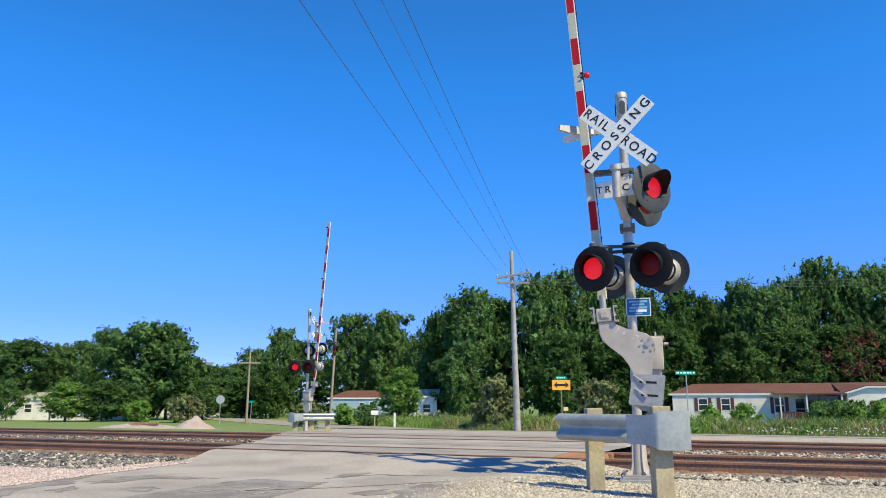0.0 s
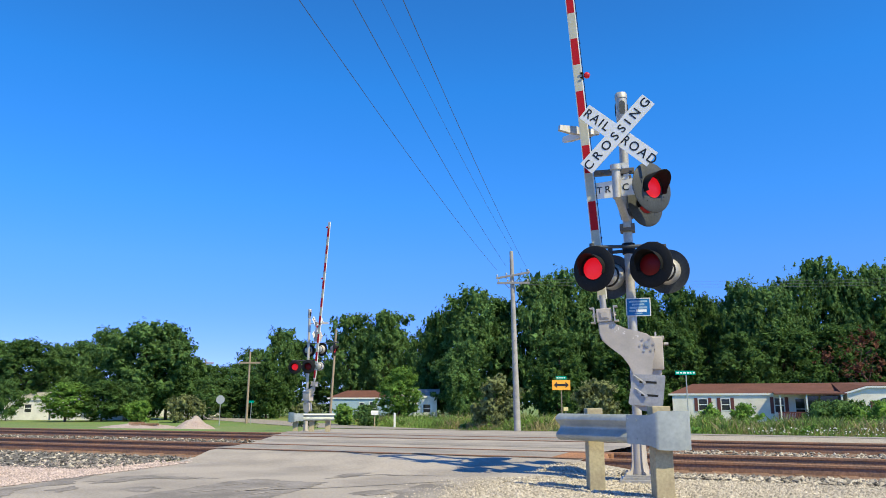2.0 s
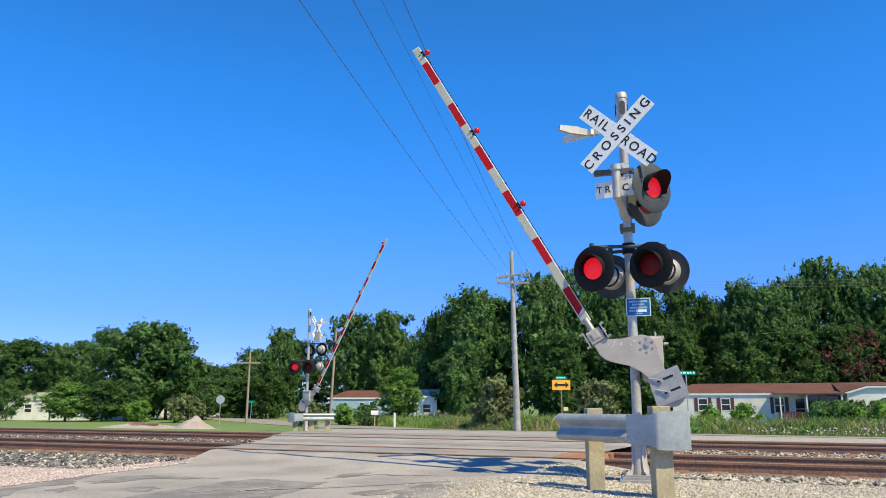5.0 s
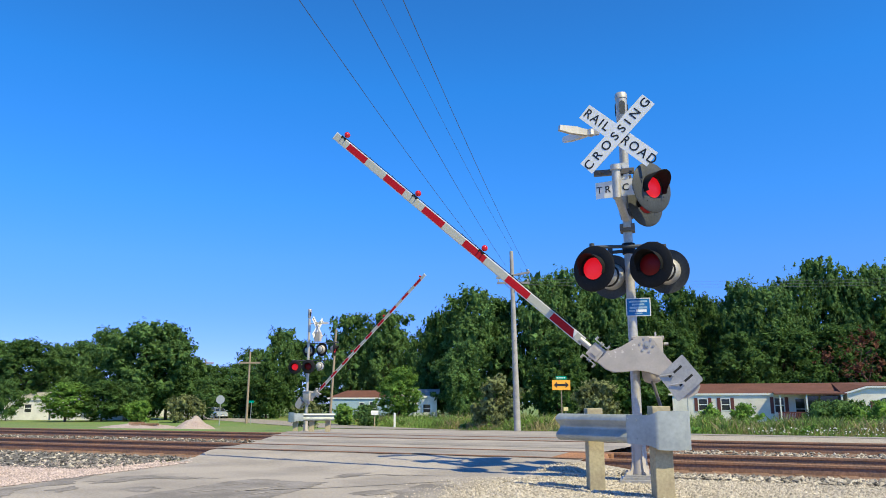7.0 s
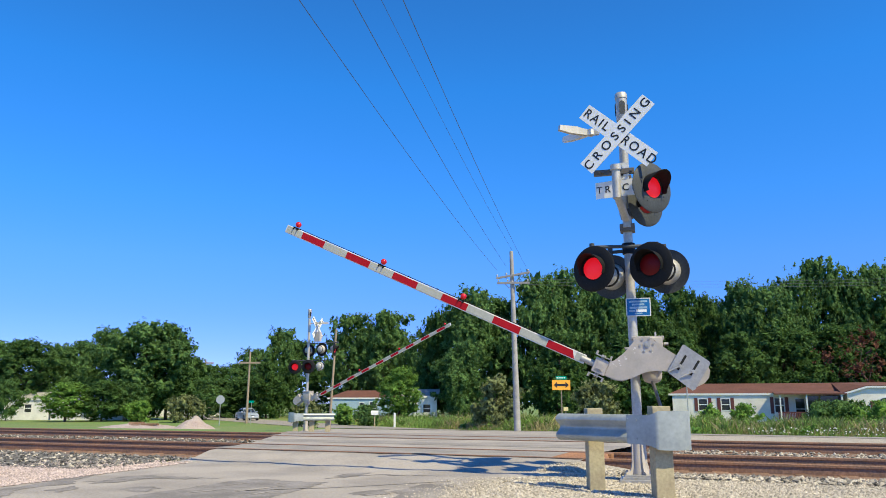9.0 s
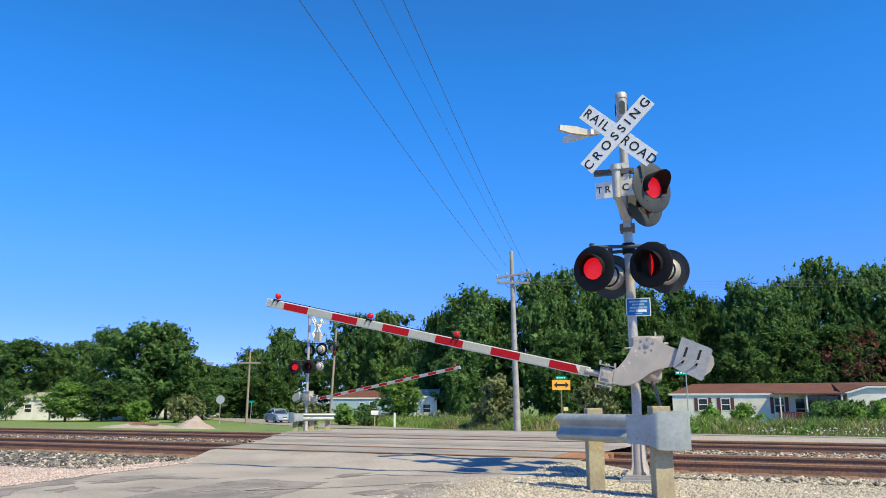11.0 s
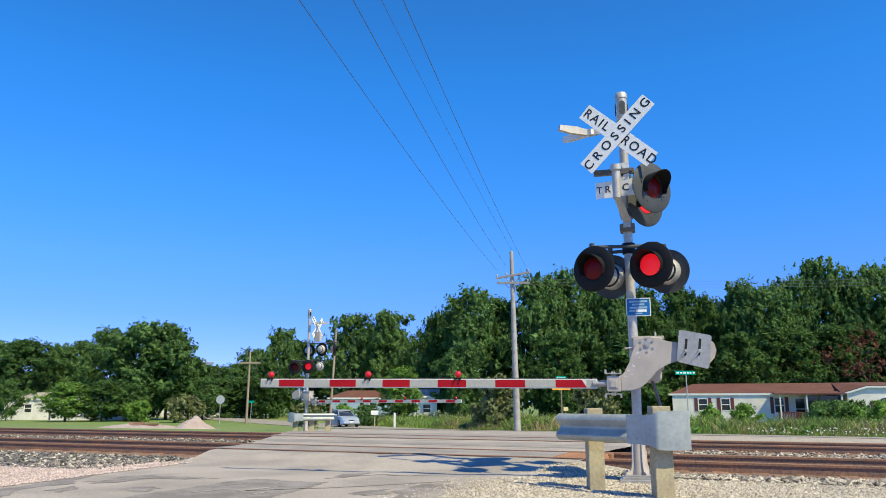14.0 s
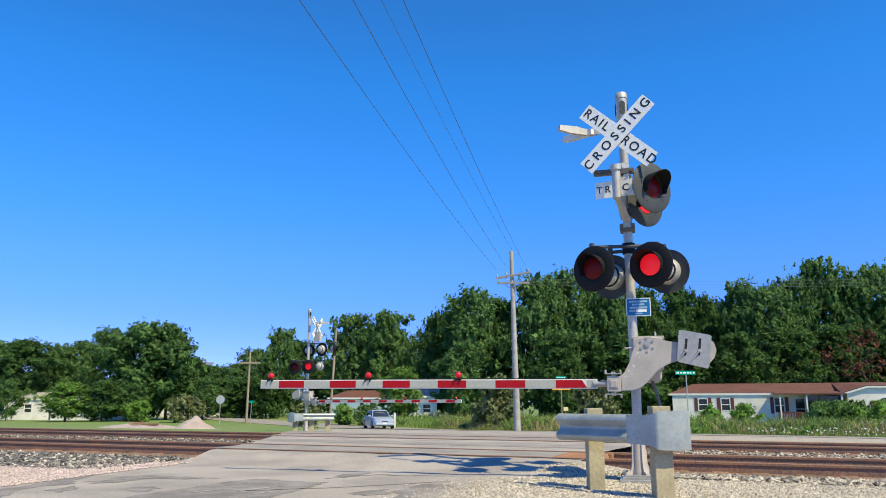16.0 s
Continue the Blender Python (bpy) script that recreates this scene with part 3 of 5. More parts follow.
    bm = bmesh.new()
    slab(bm, [q(*c) for c in ((1206, 592), (1250, 602), (1259, 611), (1262, 623), (1258, 636), (1249, 646), (1201, 638))], 0.06, 0.15)
    part("weight_plate", bm, CAST, weight)
    for cx in (1212, 1235):
        bm = bmesh.new()
        a, b = q(cx + 1, 603), q(cx - 3, 632)
        dx, dz = (b[0] - a[0]), (b[1] - a[1])
        wx, wz = 0.014, 0.003
        slab(bm, [(a[0] - wx, a[1] - wz), (a[0] + wx, a[1] + wz), (b[0] + wx, b[1] + wz), (b[0] - wx, b[1] - wz)], 0.198, 0.203)
        part("slot", bm, DARK, weight)
        bm = bmesh.new()
        c = q(cx - 1, 624)
        e = q(cx - 15, 641)
        rod(bm, (c[0], 0.20, c[1]), (c[0], 0.23, c[1]), 0.022, n=8)
        rod(bm, (c[0], 0.225, c[1]), (e[0], 0.21, e[1]), 0.009, n=6)
        part("weight_bolt", bm, ALU, weight)
    return arm


def crossbuck(sig, m, text=True):
    for name, word, tilt, y in (("RAILROAD", ("RAIL", "ROAD"), 43.4, 0.0), ("CROSSING", ("CROSSING",), -43.4, 0.02)):
        bm = bmesh.new()
        box(bm, (-0.607, y - 0.004, -0.113), (0.607, y + 0.004, 0.113), 0.0015)
        # x runs to the reader's left in this space, so the blade turns the other way
        blade = part("crossbuck_blade", bm, WHITE_SHEET, sig, "white reflective crossbuck blade", m @ Matrix.Rotation(radians(-tilt), 4, "Y"))
        face = Matrix.Rotation(math.pi, 4, "Z") @ Matrix.Rotation(math.pi / 2, 4, "X")
        spots = {"RAILROAD": ((0.375, "RAIL"), (-0.375, "ROAD")), "CROSSING": ((0.0, "CROSSING"),)}[name]
        for x, w in spots:
            words("lettering", w, 0.173, LETTER, blade, Matrix.Translation((x, y + 0.0055, 0)) @ face, 1.62 if len(w) > 4 else 1.28)


def mast_set(sig, height, fork_at):
    bm = bmesh.new()
    rod(bm, (0, 0, 0.55), (0, 0, height - 0.45), 0.062, n=24)
    part("mast", bm, ALU, sig, "dull aluminium mast tube", None, True)
    bm = bmesh.new()
    lathe(bm, [(0.07, 0), (0.078, 0.01), (0.078, 0.33), (0.086, 0.335), (0.086, 0.40), (0.075, 0.42), (0.03, 0.43), (0.001, 0.43)], 24, Matrix.Translation((0, 0, height - 0.43)))
    bell = part("bell", bm, ALU, sig, "round electronic bell on the mast top", None, True)
    for a in (0.15, 2.2, 4.3):
        bm = bmesh.new()
        t = Matrix.Rotation(a, 4, "Z")
        outline = [(0.042 * math.cos(k * math.pi / 6), (0.06 if k <= 6 else -0.06) + 0.045 * math.sin(k * math.pi / 6)) for k in range(12)]
        slab(bm, outline, 0.070, 0.0815)
        bm.transform(Matrix.Translation((0, 0, height - 0.25)) @ t)
        part("bell_opening", bm, GREY_DISC if a < 1 else DARK, bell)
    # cast foot
    bm = bmesh.new()
    lathe(bm, [(0.10, 0.05), (0.10, 0.10), (0.085, 0.16), (0.078, 0.56), (0.09, 0.57), (0.09, 0.62), (0.066, 0.64)], 20)
    for a in range(4):
        t = Matrix.Rotation(a * math.pi / 2 + 0.5, 4, "Z")
        b2 = bmesh.new()
        slab(b2, [(0.07, 0.05), (0.19, 0.05), (0.19, 0.075), (0.13, 0.10), (0.105, 0.20), (0.095, 0.50), (0.07, 0.52)], -0.012, 0.012)
        b2.transform(t)
        tmp = bpy.data.meshes.new("tmp")
        b2.to_mesh(tmp)
        b2.free()
        bm.from_mesh(tmp)
        bpy.data.meshes.remove(tmp)
    part("mast_foot", bm, CAST, sig, "cast aluminium pedestal base", None, True)
    bm = bmesh.new()
    box(bm, (-0.25, -0.25, -0.06), (0.25, 0.25, 0.0), 0.01)
    box(bm, (-0.21, -0.21, 0.0), (0.21, 0.21, 0.028), 0.005)
    for x in (-0.17, 0.17):
        for y in (-0.17, 0.17):
            rod(bm, (x, y, 0.02), (x, y, 0.085), 0.013, n=8)
    box(bm, (-0.19, -0.19, 0.026), (0.19, 0.19, 0.052), 0.005)
    part("base_plate", bm, PLATE, sig)
    # two-pronged rest for the raised arm
    x, y, z = fork_at
    bm = bmesh.new()
    rod(bm, (0, 0.02, z), (x - 0.08, y, z), 0.016, n=8)
    box(bm, (x - 0.16, y - 0.02, z - 0.05), (x - 0.02, y + 0.02, z + 0.05), 0.006)
    rest = part("arm_rest", bm, ALU, sig, "white forked rest for the raised arm")
    for w in (-1, 1):
        bm = bmesh.new()
        slab(bm, [(x - 0.08, z + 0.03), (x + 0.10, z + 0.045), (x + 0.18, z + 0.06), (x + 0.45, z + 0.055), (x + 0.46, z - 0.02), (x + 0.30, z - 0.045), (x + 0.14, z - 0.05), (x - 0.08, z - 0.045)], -0.03, 0.03)
        bm.transform(Matrix.Translation((0, y, 0)) @ Matrix.Translation((x, 0, 0)) @ Matrix.Rotation(w * 0.6, 4, "Z") @ Matrix.Translation((-x, 0, 0)))
        part("prong", bm, TRIM if w < 0 else ALU, rest)


def crossarm(sig, a, b):
    bm = bmesh.new()
    rod(bm, a, b, 0.024, n=10)
    for e in (a, b):
        rod(bm, Vector(e) + Vector((0, 0, -0.05)), Vector(e) + Vector((0, 0, 0.05)), 0.035, n=10)
    return part("light_crossarm", bm, GREY_DISC, sig, "", None, True)


def mechanism(sig, x, y, z):
    bm = bmesh.new()
    box(bm, (x - 0.19, y - 0.17, z - 0.30), (x + 0.19, y + 0.13, z + 0.12), 0.025)
    box(bm, (x - 0.21, y - 0.19, z + 0.10), (x + 0.21, y + 0.10, z + 0.14), 0.01)
    body = part("gate_mechanism", bm, CAST, sig, "cast gate drive housing", None, True)
    bm = bmesh.new()
    lathe(bm, [(0.001, -0.475), (0.06, -0.47), (0.105, -0.445), (0.125, -0.40), (0.13, -0.34), (0.13, -0.27), (0.145, -0.265), (0.145, -0.24)], 20, Matrix.Translation((x - 0.03, y - 0.03, z)))
    part("drive_motor", bm, CAST, body, "rounded cast motor cover", None, True)
    for a, b, r in (((x - 0.2, y, z + 0.04), (x - 0.26, y, z + 0.04), 0.02), ((x - 0.1, y - 0.02, z + 0.13), (x - 0.1, y - 0.02, z + 0.20), 0.012), ((x + 0.3, y + 0.1, z - 0.02), (x, y + 0.1, z), 0.014)):
        bm = bmesh.new()
        rod(bm, a, b, r, n=8)
        part("latch", bm, ALU, body)
    bm = bmesh.new()
    rod(bm, (x - 0.02, y + 0.05, z - 0.40), (x - 0.14, y + 0.05, z - 0.86), 0.022, n=10)
    rod(bm, (x - 0.14, y + 0.05, z - 0.86), (x - 0.14, y + 0.05, z - 1.55), 0.022, n=10)
    part("conduit", bm, DARK_STEEL, sig, "dull steel conduit", None, True)


NEAR_GATE = Matrix.Translation((2.666, 9.765, 1.628)) @ Matrix.Rotation(radians(163.73), 4, "Z")
FAR_GATE = Matrix.Translation((-6.154, 33.884, 1.29)) @ Matrix.Rotation(radians(-29.3), 4, "Z")
GATES = []


def build_near_signal():
    sig = thing("crossing_signal", pose(2.55, 10.0, -0.06, 0, 0, 163.73), "grey railroad crossing signal with flashing red lights and striped gate", "crossing signal", "crossing signals")
    inv = sig.matrix_basis.inverted()
    mast_set(sig, 5.31, (0.48, 0.06, 4.74))
    cb = Matrix.Rotation(radians(180 - 27.5), 4, "Z")
    crossbuck(sig, put(sig, 2.344, 9.475, 4.423, cb))
    # track count sign
    m = put(sig, 2.405, 9.68, 3.74, cb)
    for z in (3.75, 4.42):
        bm = bmesh.new()
        w = inv @ Vector((2.36, 9.56 if z > 4 else 9.70, z))
        rod(bm, (0, 0, w.z), w, 0.02, n=8)
        part("sign_bracket", bm, DARK_STEEL, sig)
    bm = bmesh.new()
    box(bm, (-0.345, -0.003, -0.115), (0.345, 0.003, 0.115), 0.001)
    sign = part("tracks_sign", bm, WHITE_SHEET, sig, "white sign plate with black lettering", m)
    face = Matrix.Rotation(math.pi, 4, "Z") @ Matrix.Rotation(math.pi / 2, 4, "X")
    words("lettering", "TRACKS", 0.135, LETTER, sign, Matrix.Translation((0, 0.0045, 0)) @ face, 1.5)
    bm = bmesh.new()
    box(bm, (-0.115, -0.003, 0.118), (0.115, 0.003, 0.35), 0.001)
    upper = part("number_plate", bm, WHITE_SHEET, sign)
    words("lettering", "2", 0.2, LETTER, upper, Matrix.Translation((0, 0.0045, 0.235)) @ face)
    # main pair, back to back
    for x, y, z, phase in ((1.97, 9.60, 2.62, 0), (2.70, 9.52, 2.66, 1)):
        signal_light(sig, put(sig, x, y, z, bearing(222)), phase, BLACK)
    for x, y, z, phase in ((2.35, 10.16, 2.60, 1), (3.09, 10.06, 2.66, 0)):
        signal_light(sig, put(sig, x, y, z, bearing(36)), phase, GREY_DISC)
    a = inv @ Vector((1.99, 9.72, 2.93))
    b = inv @ Vector((2.86, 9.76, 2.96))
    crossarm(sig, a, b)
    crossarm(sig, inv @ Vector((2.30, 10.02, 2.92)), inv @ Vector((3.02, 9.95, 2.97)))
    bm = bmesh.new()
    rod(bm, (0, 0, 2.95), (0, 0, 3.10), 0.085, n=16)
    part("arm_collar", bm, BLACK, sig, "", None, True)
    # side pair, higher on the mast
    signal_light(sig, put(sig, 2.785, 9.50, 3.70, bearing(150)), 0, GREY_DISC, 0.345, True, 0.25)
    signal_light(sig, put(sig, 2.82, 9.98, 3.61, bearing(150)), 1, GREY_DISC, 0.33)
    bm = bmesh.new()
    c = inv @ Vector((2.32, 9.55, 0))
    rod(bm, (c.x, c.y, 3.62), (c.x, c.y, 4.03), 0.058, n=18)
    rod(bm, (c.x, c.y, 4.01), (c.x, c.y, 4.08), 0.076, n=18)
    d = inv @ Vector((2.52, 9.90, 0))
    rod(bm, (c.x, c.y, 3.66), (d.x, d.y, 3.40), 0.052, n=16)
    rod(bm, (d.x, d.y, 3.46), (d.x, d.y, 3.30), 0.055, n=16)
    part("cable_elbow", bm, ALU, sig, "", None, True)
    bm = bmesh.new()
    box(bm, (-0.14, 0.32, 3.99), (0.40, 0.38, 4.07), 0.008)
    box(bm, (-0.09, -0.09, 3.90), (0.09, 0.09, 4.06), 0.01)
    for x in (-0.1, 0.1, 0.28, 0.33):
        rod(bm, (x, 0.37, 4.03), (x, 0.41, 4.03), 0.018, n=6)
    part("bracket", bm, DARK_STEEL, sig)
    bm = bmesh.new()
    box(bm, (-0.10, -0.09, 3.26), (0.10, 0.12, 3.36), 0.01)
    box(bm, (-0.085, -0.085, 3.46), (0.085, 0.085, 3.58), 0.01)
    for x in (-0.08, 0.08):
        rod(bm, (x, 0.06, 3.5), (x, 0.11, 3.5), 0.016, n=6)
    part("clamp", bm, DARK_STEEL, sig)
    # blue notice
    m = put(sig, 2.615, 9.90, 2.15, Matrix.Rotation(radians(165), 4, "Z"))
    bm = bmesh.new()
    box(bm, (-0.16, -0.003, -0.122), (0.16, 0.003, 0.122), 0.002)
    sign = part("notice", bm, TRIM, sig, "blue emergency notice with white writing", m)
    bm = bmesh.new()
    box(bm, (-0.148, 0.003, -0.11), (0.148, 0.0045, 0.11))
    part("notice_face", bm, SIGN_BLUE, sign)
    for z, w, x, h in ((0.075, 0.12, 0.0, 0.012), (0.035, 0.08, 0.0, 0.012), (-0.008, 0.115, 0.0, 0.014), (-0.05, 0.07, -0.035, 0.018), (-0.05, 0.04, 0.08, 0.012), (-0.085, 0.05, 0.0, 0.008)):
        bm = bmesh.new()
        box(bm, (x - w, 0.0042, z - h), (x + w, 0.006, z + h))
        part("text_bar", bm, material("pale_text", (0.35, 0.5, 0.7), 0.5) if h < 0.015 else WHITE_SHEET, sign)
    g = inv @ Vector((2.73, 9.95, 1.62))
    mechanism(sig, g.x, g.y, g.z)
    arm = gate(sig, inv @ NEAR_GATE, 5.555, 0.495, 5.25, 6, (5.395, 3.85, 2.525))
    GATES.append((arm, inv @ NEAR_GATE, ((0, 86.3), (2.1, 86.3), (2.5, 84.7), (3, 79.9), (3.5, 75.1), (4, 70.2), (5, 60.3), (6, 50.8), (6.5, 46.2), (7, 41.6), (7.5, 37.0), (8, 32.5),
                                         (8.5, 28.3), (9, 24.9), (10, 18.6), (11, 12.9), (11.5, 10.5), (12, 8.4), (12.5, 6.3), (13, 4.3), (13.5, 2.3), (14, 0.5), (14.2, 0.3), (16, 0.3))))


def build_far_signal():
    sig = thing("crossing_signal", pose(-6.13, 34.1, -0.42, 0, 0, -29.3), "grey crossing signal beyond the tracks with red lights and gate", "crossing signal", "crossing signals")
    inv = sig.matrix_basis.inverted()
    mast_set(sig, 5.53, (0.45, 0.1, 4.86))
    crossbuck(sig, put(sig, -5.76, 34.15, 4.25, Matrix.Rotation(radians(250), 4, "Z")))
    # pair that looks back over the tracks, pair that looks up the side road
    for x, y, z, phase in ((-6.66, 33.8, 2.45, 0), (-6.05, 33.75, 2.47, 1)):
        signal_light(sig, put(sig, x, y, z, bearing(184)), phase, BLACK)
    signal_light(sig, put(sig, -5.55, 33.85, 2.49, bearing(10)), 0, TRIM, 0.19)
    for x, y, z, b, phase in ((-6.14, 34.35, 3.22, 20, 0), (-5.48, 33.9, 3.24, 28, 1), (-4.93, 34.1, 3.26, 95, 0)):
        signal_light(sig, put(sig, x, y, z, bearing(b)), phase, BLACK)
    crossarm(sig, inv @ Vector((-6.80, 33.95, 2.74)), inv @ Vector((-5.35, 34.0, 2.76)))
    crossarm(sig, inv @ Vector((-6.2, 34.1, 3.52)), inv @ Vector((-4.80, 34.05, 3.57)))
    bm = bmesh.new()
    box(bm, (0.30, 0.0, 4.02), (0.62, 0.14, 4.45), 0.01)
    part("relay_box", bm, CAST, sig, "grey metal box")
    g = inv @ Vector((-6.05, 34.05, 1.25))
    mechanism(sig, g.x, g.y, g.z)
    arm = gate(sig, inv @ FAR_GATE, 7.84, 0.35, 7.55, 9, (7.6, 5.2, 3.0))
    GATES.append((arm, inv @ FAR_GATE, ((0, 85.5), (2.1, 85.5), (2.5, 84.8), (3.0, 79.8), (3.5, 74.6), (4, 70.0), (5, 60.6), (6, 51.6), (6.5, 47.0), (7, 41.2), (7.5, 36.3), (8, 31.6),
                                        (8.5, 27.2), (9, 23.0), (10, 15.8), (11, 9.8), (11.5, 7.4), (12, 4.9), (12.5, 3.0), (13, 1.0), (13.4, 0.0), (16, 0.0))))


def guardrail(name, m, label, length):
    """W-beam rail on two wooden posts, x along the rail, y to the front; a wrapped end piece at x = length."""
    g = thing(name, m, label, "guardrail", "guardrails beside the crossing")
    prof = [(0.0, 0.152), (0.022, 0.155), (0.055, 0.138), (0.082, 0.112), (0.086, 0.088), (0.07, 0.066), (0.022, 0.032), (0.006, 0.012), (0.006, -0.012), (0.022, -0.032), (0.07, -0.066), (0.086, -0.088), (0.082, -0.112), (0.055, -0.138), (0.022, -0.155), (0.0, -0.152)]
    bm = bmesh.new()
    cols = []
    n = 10
    for i in range(n + 1):
        x = length * i / n
        cols.append([[bm.verts.new((x, y + o, z)) for y, z in prof] for o in (0, -0.005)])
    for a, b in zip(cols, cols[1:]):
        for k in range(len(prof) - 1):
            bm.faces.new((a[0][k], b[0][k], b[0][k + 1], a[0][k + 1]))
            bm.faces.new((a[1][k], a[1][k + 1], b[1][k + 1], b[1][k]))
        for k in (0, -1):
            bm.faces.new((a[0][k], a[1][k], b[1][k], b[0][k]))
    for c in (cols[0], cols[-1]):
        for k in range(len(prof) - 1):
            bm.faces.new((c[0][k], c[0][k + 1], c[1][k + 1], c[1][k]))
    part("rail_beam", bm, GALV, g, "galvanised corrugated steel beam", None, True)
    # wrapped end: flat plate that widens and rolls back
    path = [(length - 0.03, 0.091, 0.152, 0.155), (length + 0.16, 0.092, 0.150, 0.16), (length + 0.27, 0.09, 0.152, 0.17), (length + 0.33, 0.088, 0.172, 0.19), (length + 0.36, 0.084, 0.188, 0.205),
            (length + 0.375, 0.072, 0.195, 0.21), (length + 0.41, 0.035, 0.197, 0.212), (length + 0.46, -0.02, 0.197, 0.212), (length + 0.505, -0.075, 0.197, 0.212), (length + 0.54, -0.13, 0.197, 0.212),
            (length + 0.555, -0.19, 0.197, 0.212), (length + 0.545, -0.25, 0.197, 0.212), (length + 0.49, -0.29, 0.197, 0.212)]
    bm = bmesh.new()
    rows = []
    for x, y, up, down in path:
        rows.append([[bm.verts.new((x, y - o, z)) for z in (up, up * 0.5, 0, -down * 0.5, -down)] for o in (0, 0.006)])
    for a, b in zip(rows, rows[1:]):
        for k in range(4):
            bm.faces.new((a[0][k], b[0][k], b[0][k + 1], a[0][k + 1]))
            bm.faces.new((a[1][k], a[1][k + 1], b[1][k + 1], b[1][k]))
        for k in (0, 4):
            bm.faces.new((a[0][k], a[1][k], b[1][k], b[0][k]))
    for c in (rows[0], rows[-1]):
        for k in range(4):
            bm.faces.new((c[0][k], c[0][k + 1], c[1][k + 1], c[1][k]))
    end = part("end_piece", bm, GALV, g, "rolled galvanised end piece", None, True)
    for x in (length - 0.01, length + 0.1):
        for z in (0.1, -0.1):
            bm = bmesh.new()
            rod(bm, (x, 0.085, z), (x, 0.10, z), 0.014, n=6)
            part("bolt", bm, GALV, end)
    return g


def build_guardrails():
    a, b = Vector((1.425, 9.27, 0.615)), Vector((2.11, 8.46, 0.642))
    # x of the rail runs from its far end to the rolled end; its front looks to the road
    way = (b - a)
    m = Matrix.Translation(a) @ Matrix.Rotation(math.atan2(way.y, way.x), 4, "Z") @ Matrix.Diagonal((1, -1, 1, 1))
    g = guardrail("guardrail", m, "galvanised steel guardrail on two wooden posts by the signal", way.length)
    inv = g.matrix_basis.inverted()
    for x, y, top, base, r in ((1.80, 9.12, 0.832, -0.2, 0.093), (2.365, 8.34, 0.862, -0.25, 0.1)):
        bm = bmesh.new()
        box(bm, (-r, -r, base), (r, r, top), 0.012)
        part("post", bm, POST_WOOD, g, "square weathered wooden post", inv @ (Matrix.Translation((x, y, 0)) @ Matrix.Rotation(math.atan2(way.y, way.x) + 0.9, 4, "Z")))
    a, b = Vector((-4.72, 33.0, 0.28)), Vector((-6.0, 32.5, 0.26))
    way = b - a
    m = Matrix.Translation(a) @ Matrix.Rotation(math.atan2(way.y, way.x), 4, "Z")
    g = guardrail("guardrail", m, "bent galvanised guardrail on wooden posts before the far signal", way.length)
    inv = g.matrix_basis.inverted()
    for x, y, r in ((-5.0, 33.12, 0.1), (-5.65, 32.87, 0.1), (-6.3, 32.62, 0.1)):
        bm = bmesh.new()
        box(bm, (-r, -r, -0.55), (r, r, 0.36), 0.012)
        part("post", bm, POST_WOOD, g, "", inv @ Matrix.Translation((x, y, 0)))


# ---- poles, wires and signs ----


